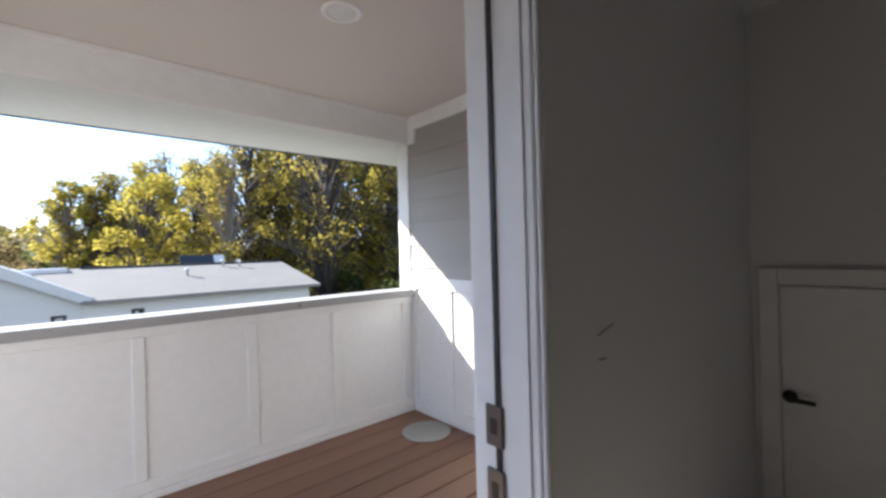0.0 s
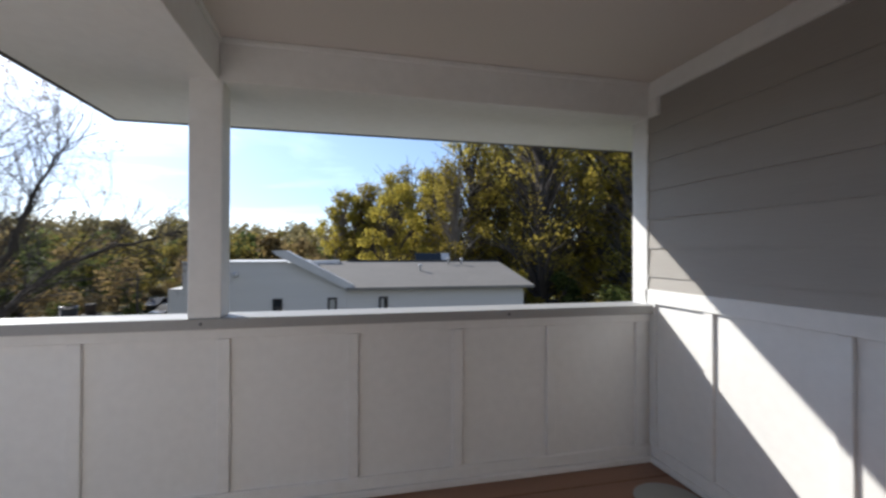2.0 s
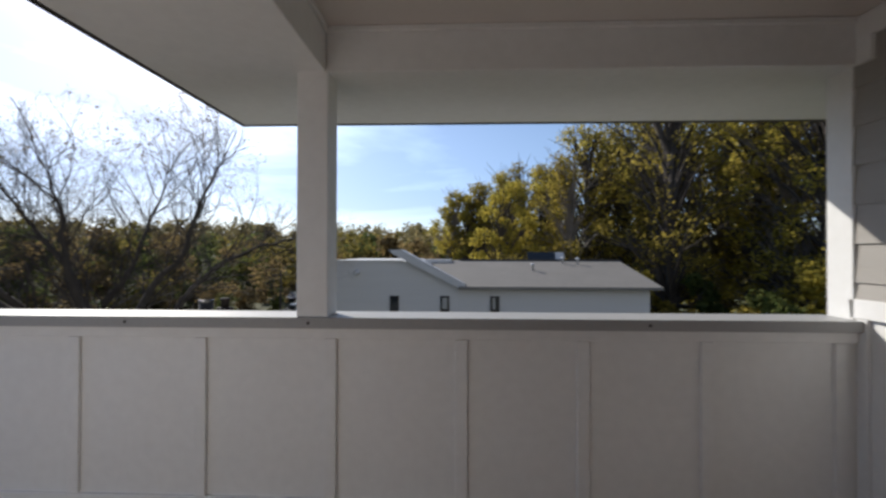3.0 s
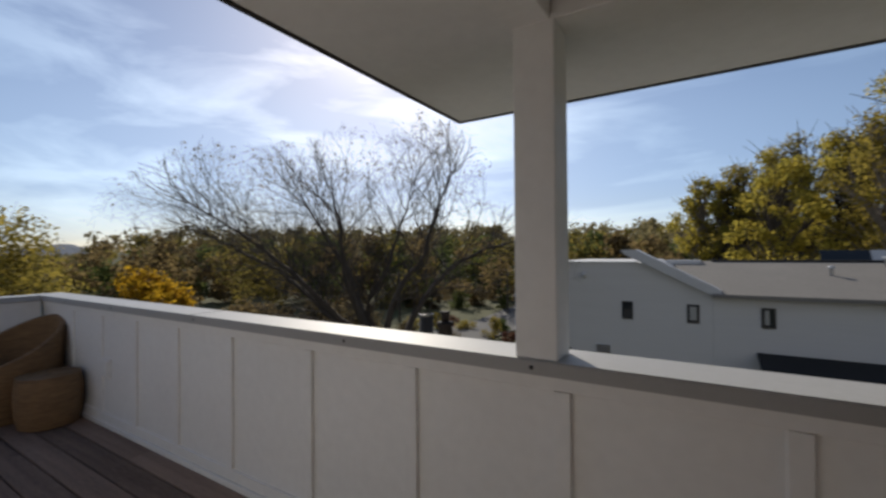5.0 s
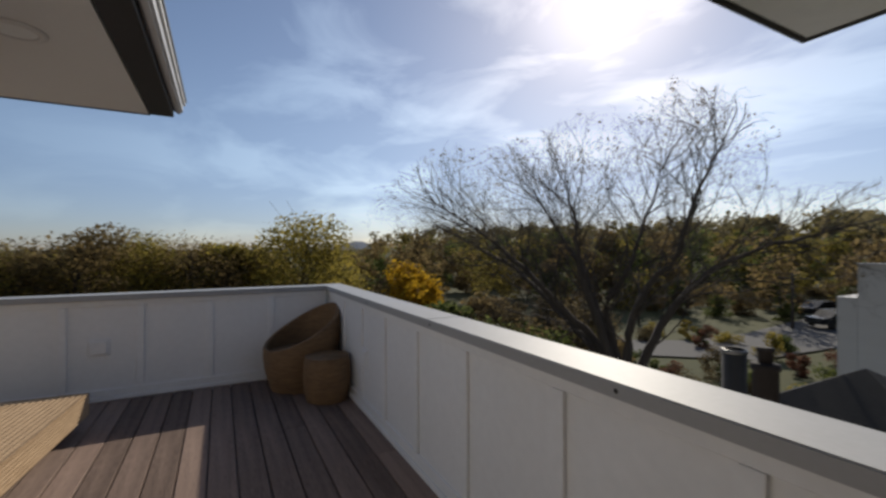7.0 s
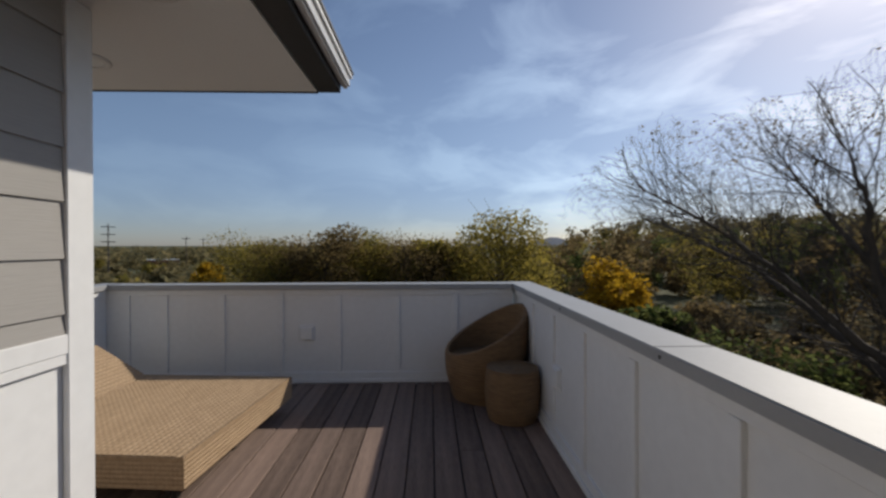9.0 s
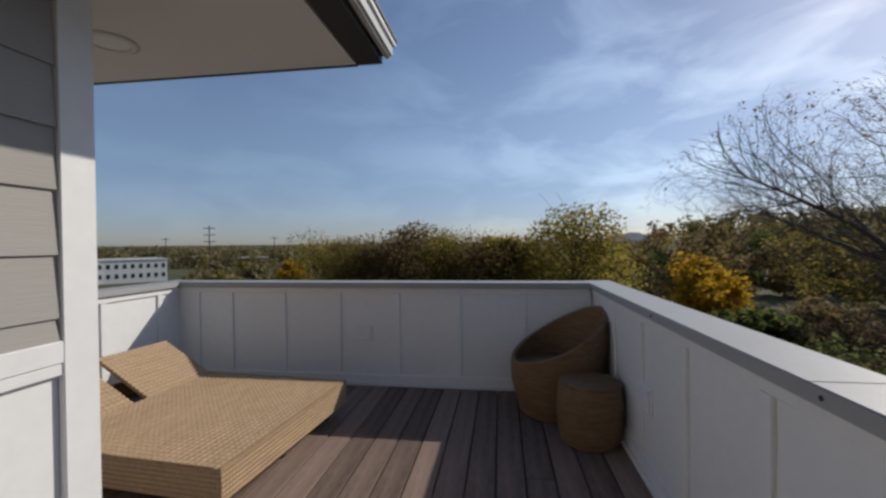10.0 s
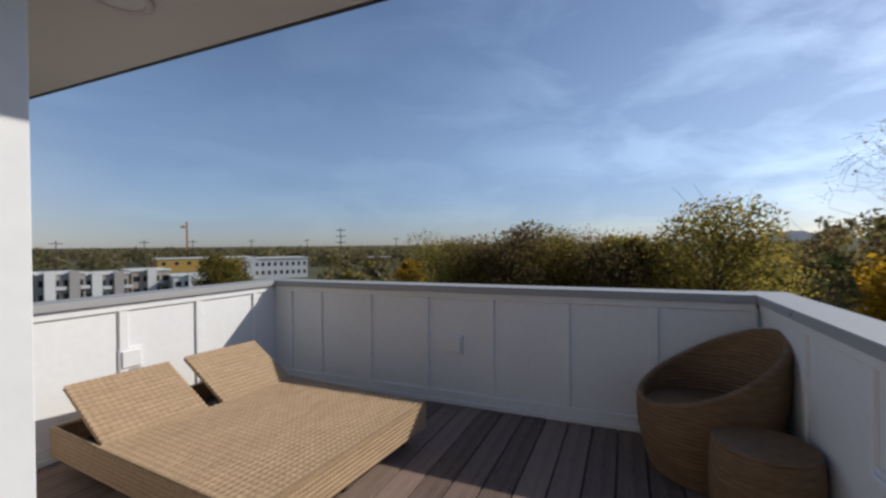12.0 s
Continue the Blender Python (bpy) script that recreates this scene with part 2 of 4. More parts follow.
# ---- parapets, with panels, rails and battens ----
def panelled(name, run, edges, place, label, thick=0.16, top=True):
    """A board-and-batten guard wall in its own frame: along +x from 0 to run, its inner face on y = 0 and looking to -y."""
    wall = thing(name, label, "wall", kind="structure", m=place)
    part("core", box(0, run, 0.0, thick, -0.35, 1.004), M_WHITE, wall)
    part("top_rail", box(0, run, -0.018, 0.0, 0.946, 1.0, 0.003), M_WHITE, wall)
    part("bottom_rail", box(0, run, -0.018, 0.0, 0.045, 0.115, 0.003), M_WHITE, wall)
    part("plinth", box(0, run, -0.032, 0.0, 0.002, 0.043, 0.004), M_WHITE, wall)
    for e in edges:
        part("batten", box(e, e + 0.062, -0.018, 0.0, 0.117, 0.944, 0.002), M_WHITE, wall)
    if top:
        part("cap", box(0, run, -0.046, thick + 0.045, 1.002, CAP_Z, 0.005, seg=2), M_CAP, wall, "flat cap board, white paint darkened against sun glare")
    return wall


front_edges = [-e for e in (0.721, 1.34, 1.962, 2.643, 3.334, 4.022, 4.749, 5.399, 6.03, 6.66, 7.30)]
panelled("wall_parapet_front", 8.10 + 0.25, [8.10 + 0.25 + e - 0.062 for e in front_edges] + [8.10 + 0.25 - 0.13], pose(X_FAR - 0.25, 0, 0),
         "white painted board and batten deck parapet with flat cap")
panelled("wall_parapet_far", 4.36 - 0.04, [4.36 - 0.04 - e for e in (4.13, 3.736, 3.139, 2.529, 1.91, 1.286, 0.658)], pose(X_FAR, Y_BACK, 0, 0, 0, 90) @ pose(0.0, 0, 0),
         "white painted board and batten parapet across the deck end")
panelled("wall_parapet_back", 8.10 - 5.0 + 0.25, [X - 0.0 for X in (0.315, 0.935, 1.56, 2.18, 2.805)], pose(-4.99, Y_BACK, 0, 0, 0, 180),
         "white painted board and batten parapet in sunlight")

# square column that carries the porch roof
column = thing("column", "white boxed square porch column standing on the parapet", "column", kind="structure")
part("shaft", box(-2.849, -2.685, -0.028, 0.137, CAP_Z, SOFFIT_A + 0.002, 0.004), M_WHITE, column)

# ---- house walls ----
def lap_siding(parent, x0, x1, zs, top):
    """Overlapping boards on the plane y = 0 looking to -y, each thicker at its foot."""
    edges = list(zs) + [top]
    for a, b in zip(edges, edges[1:]):
        bm = bmesh.new()
        p = [(0.0, a), (-0.016, a), (-0.006, b + 0.01), (0.0, b + 0.01)]
        v0 = [bm.verts.new((x0, y, z)) for y, z in p]
        v1 = [bm.verts.new((x1, y, z)) for y, z in p]
        bm.faces.new(v0)
        bm.faces.new(list(reversed(v1)))
        for i in range(4):
            bm.faces.new((v0[i], v1[i], v1[(i + 1) % 4], v0[(i + 1) % 4]))
        bmesh.ops.recalc_face_normals(bm, faces=bm.faces)
        part("siding_board", bm, M_SIDING, parent)


# porch side wall on x = 0, looking to -x
side = thing("wall_porch_side", "greige lap siding wall over white panelled wainscot", "wall", kind="structure", m=pose(0, 0.16, 0, 0, 0, -90))
RUN = 0.16 + 2.23
part("core", box(0, RUN, 0.0, 0.16, -0.35, 2.72), M_WHITE, side)
lap_siding(side, 0.155, RUN, (1.165, 1.248, 1.442, 1.637, 1.834, 2.03, 2.225), 2.46)
part("corner_board", box(0.0, 0.155, -0.022, 0.0, CAP_Z, 2.36, 0.003), M_WHITE, side)
part("frieze", box(0.12, RUN, -0.03, 0.0, 2.45, 2.568, 0.003), M_WHITE, side)
part("beam_end_block", box(0.182, 0.265, -0.034, 0.0, 2.33, 2.449, 0.003), M_WHITE, side)
part("wainscot_cap", box(0.125, RUN, -0.022, 0.0, 1.068, 1.164, 0.003), M_WHITE, side)
part("bottom_rail", box(0.16, RUN, -0.018, 0.0, 0.045, 0.115, 0.002), M_WHITE, side)
part("plinth", box(0.16, RUN, -0.032, 0.0, 0.002, 0.043, 0.003), M_WHITE, side)
for e in (0.16, 0.615, 1.292, 1.95):
    part("batten", box(e, e + 0.062, -0.018, 0.0, 0.117, 1.066, 0.002), M_WHITE, side)

# house front wall on y = Y_HOUSE, looking to +y, with the door opening through it
front = thing("wall_house_front", "greige lap siding house wall over white wainscot", "wall", kind="structure", m=pose(0, Y_HOUSE, 0, 0, 0, 180))
T = 0.25


def front_piece(x0, x1):
    a, b = -x1, -x0
    part("core", box(a, b, 0.0, T, -0.35, 2.72), M_WHITE, front)
    lap_siding(front, a, b, (1.155, 1.225, 1.42, 1.62, 1.81, 2.0, 2.2, 2.39), 2.52)
    part("wainscot_cap", box(a, b, -0.022, 0.0, 1.085, 1.154, 0.003), M_WHITE, front)
    part("top_rail", box(a, b, -0.018, 0.0, 1.048, 1.084, 0.002), M_WHITE, front)
    part("bottom_rail", box(a, b, -0.018, 0.0, 0.002, 0.115, 0.002), M_WHITE, front)
    n = max(1, round((b - a) / 0.62))
    for i in range(n + 1):
        e = a + (b - a - 0.09) * i / n
        part("batten", box(e, e + 0.09, -0.018, 0.0, 0.117, 1.046, 0.002), M_WHITE, front)


front_piece(DOOR_R + 0.10, 0.0)
front_piece(X_HOUSE, DOOR_L - 0.10)
part("core", box(-DOOR_R - 0.10, -DOOR_L + 0.10, 0.0, T, DOOR_H + 0.03, 2.72), M_WHITE, front)
part("corner_board", box(-X_HOUSE - 0.097, -X_HOUSE + 0.02, -0.024, -0.0005, 0.0, 2.35, 0.003), M_WHITE, front)
part("corner_board", box(-X_HOUSE + 0.0005, -X_HOUSE + 0.02, 0.0, 0.12, 0.0, 2.35, 0.003), M_WHITE, front)

frame_1 = thing("door_frame_1", "white painted exterior door frame with strike plates", "door frame", kind="structure")
for s, x in ((1, DOOR_R), (-1, DOOR_L)):
    lo, hi = sorted((x, x + s * 0.1))
    part("jamb", box(lo, hi, Y_HOUSE - T, Y_HOUSE - 0.07, 0.0, DOOR_H, 0.003), M_WHITE, frame_1)
    a, b = sorted((x + s * 0.095, x + s * 0.185))
    part("outer_casing", box(a, b, Y_HOUSE + 0.005, Y_HOUSE + 0.032, 0.0, DOOR_H + 0.08, 0.004), M_WHITE, frame_1)
    part("inner_casing", box(*sorted((x + s * 0.003, x + s * 0.016)), Y_HOUSE - T - 0.014, Y_HOUSE - T - 0.001, 0.0, DOOR_H + 0.07, 0.004), M_WHITE, frame_1)
    part("casing_bead", box(*sorted((x - s * 0.005, x - s * 0.0005)), Y_HOUSE - 0.229, Y_HOUSE - 0.211, 0.0, DOOR_H - 0.01, 0.002), M_WHITE, frame_1)
    g, h = sorted((x - s * 0.006, x - s * 0.0005))
    part("weather_seal", box(g, h, Y_HOUSE - 0.147, Y_HOUSE - 0.135, 0.0, DOOR_H - 0.01), M_BLACK, frame_1, "black rubber door seal")
part("head_jamb", box(DOOR_L, DOOR_R, Y_HOUSE - T, Y_HOUSE + 0.004, DOOR_H, DOOR_H + 0.03), M_WHITE, frame_1)
part("sill", box(DOOR_L + 0.001, DOOR_R - 0.001, Y_HOUSE - T, Y_HOUSE + 0.02, 0.0, 0.022, 0.004), M_METAL, frame_1, "worn metal door sill")
for z in (1.012, 0.87):
    strike = part("strike_plate", box(DOOR_R - 0.0085, DOOR_R - 0.0005, Y_HOUSE - 0.155, Y_HOUSE - 0.108, z - 0.045, z + 0.045, 0.001), M_METAL, frame_1, "satin metal strike plate")
    part("strike_hole", box(DOOR_R - 0.0095, DOOR_R - 0.0086, Y_HOUSE - 0.142, Y_HOUSE - 0.122, z - 0.018, z + 0.018), M_BLACK, strike)

# ---- the dark room behind the door ----
YI = Y_HOUSE - T
M_ROOMFLOOR = surface("oak_floor", (0.42, 0.37, 0.32), 0.4, 0.12, 30, 1, 0.2, (0.7, 9, 9))
structure("wall_house_left", box(X_HOUSE, X_HOUSE + 0.16, Y_HOUSE - 6.5, Y_HOUSE - T, -0.35, 2.72), M_SIDING, "greige house side wall beside the deck", "wall")
structure("wall_room_right", box(-0.01, 0.11, YI - 3.2, YI, -0.1, 2.5), M_WALL_IN, "plain grey interior wall with a low door", "wall")
structure("wall_room_front_right", box(0.0, 0.74, YI + 0.0, YI + T, -0.1, 2.72), M_WALL_IN, "plain grey interior wall", "wall")
structure("wall_room_inner", box(DOOR_R + 0.018, -0.01, YI - 0.012, YI - 0.0005, 0.0, 2.42), M_WALL_IN, "scuffed grey interior wall beside the doorway", "wall")
structure("wall_room_left", box(-4.6, -4.48, YI - 3.2, YI, -0.1, 2.5), M_WALL_IN, "plain grey interior wall", "wall")
structure("wall_room_inner_left", box(-4.48, DOOR_L - 0.10, YI - 0.012, YI - 0.0005, 0.0, 2.42), M_WALL_IN, "plain grey interior wall beside the doorway", "wall")
structure("wall_room_back", box(-4.6, 0.74, YI - 3.32, YI - 3.2, -0.1, 2.5), M_WALL_IN, "plain grey interior back wall", "wall")
structure("ceiling_room", box(-4.6, 0.74, YI - 3.32, YI - 0.013, 2.42, 2.52), M_WALL_IN, "plain room ceiling", "ceiling")
structure("floor_room", box(-4.6, 0.74, YI - 3.32, YI - 0.0, -0.1, 0.0), M_ROOMFLOOR, "brown wood floor of the room", "floor")
low_door = thing("door_1", "small white attic access door with black lever handle, closed", "door", kind="structure")
part("leaf", box(-0.03, -0.012, YI - 0.85, YI - 0.113, 0.02, 1.213, 0.003), M_WHITE, low_door)
for y0, y1, z0, z1 in ((YI - 0.108, YI - 0.04, 0.0, 1.288), (YI - 0.925, YI - 0.855, 0.0, 1.288), (YI - 0.854, YI - 0.109, 1.22, 1.288)):
    part("casing", box(-0.033, -0.011, y0, y1, z0, z1, 0.003), M_WHITE, low_door)
handle = part("lever_handle", at(turned([(0.026, 0), (0.026, 0.008), (0.012, 0.012), (0.012, 0.05)], 16), pose(-0.03, YI - 0.14, 0.752, 0, -90, 0)), M_BLACK, low_door, "black lever door handle")
part("lever", box(-0.085, -0.072, YI - 0.228, YI - 0.13, 0.743, 0.761, 0.004), M_BLACK, handle)
M_SCUFF = surface("grey_scuff", (0.30, 0.29, 0.28), 0.8, 0.2, 60, 8, 0.1)
scuff = thing("wall_scuff", "dark scuff marks on the grey interior wall", "scuff mark")
for (x, z, w, r) in ((-1.325, 1.205, 0.075, 14), (-1.343, 1.138, 0.036, -5)):
    part("mark", at(box(-w / 2, w / 2, -0.0008, 0, -0.0025, 0.0025), pose(x, YI - 0.0128, z, 0, -r, 0)), M_SCUFF, scuff)

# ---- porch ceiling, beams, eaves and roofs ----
structure("ceiling_porch", box(-2.70, 0.0, Y_HOUSE, -0.02, CEIL_Z, CEIL_Z + 0.04), M_CEIL, "smooth porch ceiling, warm deck bounce put into its colour", "ceiling")
beams = thing("porch_beam", "white boxed porch beams with crown strip", "beam", kind="structure")
part("front_beam", box(-2.70, 0.0, -0.02, 0.14, SOFFIT_A - 0.02, CEIL_Z + 0.04, 0.003), M_WHITE, beams)
part("side_beam", box(-2.86, -2.702, Y_HOUSE, 0.14, SOFFIT_A - 0.02, CEIL_Z + 0.04, 0.003), M_WHITE, beams)
part("crown_strip", box(-2.70, -0.03, -0.038, -0.0205, CEIL_Z - 0.03, CEIL_Z - 0.001, 0.003), M_WHITE, beams)
part("crown_strip", box(-2.7, -2.682, Y_HOUSE, -0.039, CEIL_Z - 0.03, CEIL_Z - 0.001, 0.003), M_WHITE, beams)
eave_a = thing("porch_soffit", "white painted porch eave soffit with thin dark drip edge", "soffit", kind="structure")
part("front_soffit", box(-3.62, 1.1, 0.142, 0.93, SOFFIT_A, SOFFIT_A + 0.03), M_WHITE, eave_a)
part("side_soffit", box(-3.62, -2.862, -1.584, 0.141, SOFFIT_A, SOFFIT_A + 0.03), M_WHITE, eave_a)
part("drip_edge", box(-3.65, 1.1, 0.932, 0.962, SOFFIT_A - 0.006, SOFFIT_A + 0.10, 0.002), M_DARK, eave_a, "thin dark metal drip edge")
part("drip_edge", box(-3.65, -3.622, -1.40, 0.931, SOFFIT_A - 0.006, SOFFIT_A + 0.10, 0.002), M_DARK, eave_a, "thin dark metal drip edge")
eave_b = thing("house_soffit", "white house eave soffit with dark fascia and pale gutter", "soffit", kind="structure")
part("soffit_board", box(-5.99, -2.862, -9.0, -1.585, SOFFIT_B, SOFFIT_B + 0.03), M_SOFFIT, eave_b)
part("rake_trim", box(-6.012, -5.992, -9.0, -1.58, SOFFIT_B - 0.004, SOFFIT_B + 0.10, 0.002), M_DARK, eave_b, "dark metal rake trim")
part("fascia", box(-6.025, -3.652, -1.583, -1.455, SOFFIT_B + 0.006, SOFFIT_B + 0.13, 0.004), M_DARK, eave_b, "dark bronze fascia box")
gutter = part("gutter", box(-6.045, -3.652, -1.453, -1.405, SOFFIT_B + 0.035, SOFFIT_B + 0.112, 0.012, seg=2), M_GUTTER, eave_b, "pale metal gutter")
# lip whiter than the gutter: its lit edge is put into the colour
part("gutter_lit_lip", box(-6.05, -3.652, -1.404, -1.392, SOFFIT_B + 0.095, SOFFIT_B + 0.117, 0.003), M_WHITE, gutter)
part("drip_edge", box(-6.055, -3.652, -1.415, -1.385, SOFFIT_B + 0.119, SOFFIT_B + 0.137, 0.002), M_DARK, eave_b)


def roof_sheet(x0, x1, y0, y1, z0, z1, name, label):
    """A low hipped roof over the rectangle, from its eave height z0 to a short ridge at z1."""
    cx0, cx1, cy = x0 + (y1 - y0) / 2, x1 - (y1 - y0) / 2, (y0 + y1) / 2
    if cx0 > cx1:
        cx0 = cx1 = (x0 + x1) / 2
    bm = bmesh.new()
    e = [bm.verts.new(p) for p in ((x0, y0, z0), (x1, y0, z0), (x1, y1, z0), (x0, y1, z0))]
    r = [bm.verts.new((cx0, cy, z1)), bm.verts.new((cx1 + 0.01, cy, z1))]
    bm.faces.new((e[0], e[1], r[1], r[0]))
    bm.faces.new((e[1], e[2], r[1]))
    bm.faces.new((e[2], e[3], r[0], r[1]))
    bm.faces.new((e[3], e[0], r[0]))
    bm.faces.new(list(reversed(e)))
    return structure(name, bm, M_SHINGLE, label, "roof")


roof_sheet(-3.66, 1.2, -1.8, 0.97, SOFFIT_A + 0.31, SOFFIT_A + 0.72, "roof_porch", "dark shingle porch roof")
roof_sheet(-5.97, 1.2, -9.1, -1.50, SOFFIT_B + 0.25, SOFFIT_B + 1.9, "roof_house", "dark shingle house roof")
structure("wall_house_back", box(X_HOUSE + 0.16, 1.0, Y_HOUSE - 6.5, Y_HOUSE - 6.34, -6.0, 2.7), M_SIDING, "greige house back wall", "wall")
structure("wall_house_right", box(0.9, 1.06, Y_HOUSE - 6.34, 0.16, -6.0, 2.66), M_SIDING, "greige house end wall", "wall")
structure("wall_below_deck", box(X_FAR - 0.2, 0.9, Y_BACK - 0.15, 0.158, -6.0, -0.36), M_SIDING, "greige lower storeys of the house", "wall")


def recessed_light(x, y, z, r=0.1, trim=M_WHITE):
    lamp = thing("recessed_light", "white round recessed ceiling downlight, switched off", "ceiling light", m=pose(x, y, z))
    part("trim_ring", turned([(r * 0.7, -0.001), (r * 0.72, -0.01), (r, -0.006), (r, -0.0005)], 32, close=False), trim, lamp)
    part("lens", turned([(r * 0.69, -0.004), (r * 0.4, -0.006), (0.004, -0.0065)], 32, close=False), M_LENS, lamp)
    return lamp


recessed_light(-1.26, -1.15, CEIL_Z)
recessed_light(-5.59, -2.576, SOFFIT_B, 0.11, M_SOFFIT)
recessed_light(-5.005, -1.895, SOFFIT_B, 0.1, M_SOFFIT)

# ---- deck floor ----
deck = thing("floor_deck", "wood plank deck, weathered grey where open and brown under roof", "floor", kind="structure")
part("joists", box(X_FAR, 0.0, Y_BACK, 0.0, -0.20, -0.034), M_DARK, deck)
PITCH, WIDE = 0.18, 0.1705
rnd = random.Random(4)


def plank_mesh(length, material):
    bm = box(0, length, -WIDE / 2, WIDE / 2, -0.030, 0.0)
    top = [e for e in bm.edges if all(v.co.z > -0.001 for v in e.verts)]
    bmesh.ops.bevel(bm, geom=top, offset=0.004, segments=1, affect="EDGES")
    me = bpy.data.meshes.new("plank")
    bm.to_mesh(me)
    bm.free()
    me.materials.append(material)
    return me


SPLIT = -2.9
planks_cov = plank_mesh(-SPLIT - 0.004, M_DECK_COV)
open_len = -X_FAR + SPLIT
planks_side = plank_mesh(X_HOUSE - X_FAR - 0.03, M_DECK)
pairs = [(plank_mesh(open_len * f - 0.004, M_DECK), plank_mesh(open_len * (1 - f) - 0.004, M_DECK), f) for f in (0.3, 0.45, 0.62, 0.75)]
y = -PITCH / 2 - 0.01
while y > Y_BACK:
    if y > Y_HOUSE + 0.02:
        shared("plank", planks_cov, deck, pose(SPLIT + 0.002, y, 0))
    if y < Y_HOUSE - 0.02:
        shared("plank", planks_side, deck, pose(X_FAR, y, rnd.uniform(-0.0015, 0.0015)))
    else:
        a, b, f = rnd.choice(pairs)
        shared("plank", a, deck, pose(X_FAR, y, rnd.uniform(-0.0015, 0.0015)))
        shared("plank", b, deck, pose(X_FAR + open_len * f, y, rnd.uniform(-0.0015, 0.0015)))
    y -= PITCH


# ---- wicker furniture ----
def woven(w, h, pitch=0.04, amp=0.021):
    """A woven sheet over w by h on the plane z = 0: rows of small rounded knuckles, every other row set half a step aside."""
    nx, ny = max(4, int(w / pitch) * 4), max(4, int(h / pitch) * 4)
    bm = bmesh.new()
    grid = []
    for j in range(ny + 1):
        v = h * j / ny / pitch
        line = []
        for i in range(nx + 1):
            u = w * i / nx / pitch
            bump = abs(math.sin(math.pi * v)) * (0.66 + 0.34 * abs(math.sin(math.pi * u)))
            line.append(bm.verts.new((w * i / nx, h * j / ny, amp * (bump - 0.5))))
        grid.append(line)
    for j in range(ny):
        for i in range(nx):
            f = bm.faces.new((grid[j][i], grid[j][i + 1], grid[j + 1][i + 1], grid[j + 1][i]))
            f.smooth = True
    return bm


def daybed():
    bed = thing("double_sun_lounger", "tan woven wicker double sun lounger with raised backrests on the deck", "sun lounger", m=pose(-7.486, -4.048, 0, 0, 0, -4.9))
    W, D, TOP, LOW = 1.44, 1.885, 0.30, 0.115
    hinge = 0.578
    part("platform", at(woven(W, D - hinge), pose(0, hinge, TOP)), M_WICKER, bed)
    part("front_skirt", at(woven(W, TOP - LOW, 0.026, 0.010), pose(W, D, LOW, 90, 0, 180)), M_WICKER, bed)
    part("side_skirt", at(woven(D, TOP - LOW, 0.026, 0.010), pose(0, D, LOW, 90, 0, -90)), M_WICKER, bed)
    part("side_skirt", at(woven(D, TOP - LOW, 0.026, 0.010), pose(W, 0, LOW, 90, 0, 90)), M_WICKER, bed)
    part("back_skirt", at(woven(W, TOP - LOW, 0.026, 0.010), pose(0, 0, LOW, 90, 0, 0)), M_WICKER, bed)
    part("edge_rail", box(0.004, W - 0.004, D - 0.03, D + 0.004, TOP - 0.02, TOP + 0.004, 0.008, seg=2), M_WICKER, bed)
    for x in (-0.004, W - 0.026):
        part("edge_rail", box(x, x + 0.03, 0.0, D - 0.032, TOP - 0.02, TOP + 0.004, 0.008, seg=2), M_WICKER, bed)
    part("edge_rail", box(0.028, W - 0.028, -0.004, 0.026, TOP - 0.02, TOP + 0.004, 0.008, seg=2), M_WICKER, bed)
    part("inner_frame", box(0.03, W - 0.03, 0.03, D - 0.04, LOW + 0.03, LOW + 0.05), M_DARK, bed, "dark metal inner frame")
    for x0, lift in ((0.035, 29.5), (W - 0.665, 28.5)):
        wide = 0.63
        m = pose(x0, hinge, TOP, 0, 0, 0) @ pose(0, 0, 0, 180 - lift, 0, 0) @ Matrix.Diagonal((1, 1, -1, 1))
        rest = part("backrest", at(woven(wide, 0.55), m), M_WICKER, bed)
        rest.data.flip_normals()
        body = box(0.0, wide, 0.0, 0.55, -0.032, -0.003, 0.006)
        part("backrest_frame", at(body, m), M_WICKER, rest)
        part("prop", at(box(wide / 2 - 0.012, wide / 2 + 0.012, 0.36, 0.384, -0.20, -0.033), m), M_DARK, rest, "dark metal prop")
    for x in (0.12, W / 2, W - 0.12):
        for yy in (0.12, D - 0.13):
            part("leg", box(x - 0.018, x + 0.018, yy - 0.018, yy + 0.018, 0.001, LOW + 0.03, 0.004), M_DARK, bed, "dark metal leg")
    return bed


daybed()


def coil_profile(pairs, pitch=0.026, amp=0.006):
    """Turns a smooth (radius, height) outline into stacked wicker coils."""
    out = []
    for (r0, z0), (r1, z1) in zip(pairs, pairs[1:]):
        n = max(1, int(abs(z1 - z0) / pitch) * 3)
        for i in range(n):
            k = i / n
            z = z0 + (z1 - z0) * k
            out.append((r0 + (r1 - r0) * k + amp * abs(math.sin(math.pi * z / pitch)), z))
    out.append(pairs[-1])
    return out


def ottoman(x, y, height=0.43, r=0.222):
    pouf = thing("wicker_ottoman", "round brown wicker ottoman on the deck", "ottoman", m=pose(x, y, 0))
    side_out = coil_profile([(r * 0.90, 0.004), (r * 0.99, 0.10), (r * 1.03, 0.22), (r * 1.02, 0.33), (r * 0.97, height - 0.01)])
    part("side", turned(side_out, 40), M_WICKER_DK, pouf)
    rings = [(r * (0.985 - 0.95 * i / 60), height + 0.003 + 0.004 * abs(math.sin(math.pi * i / 4)) + 0.006 * (i / 60)) for i in range(61)]
    part("top", turned([(r * 0.96, height - 0.012)] + rings, 40), M_WICKER_DK, pouf)
    return pouf


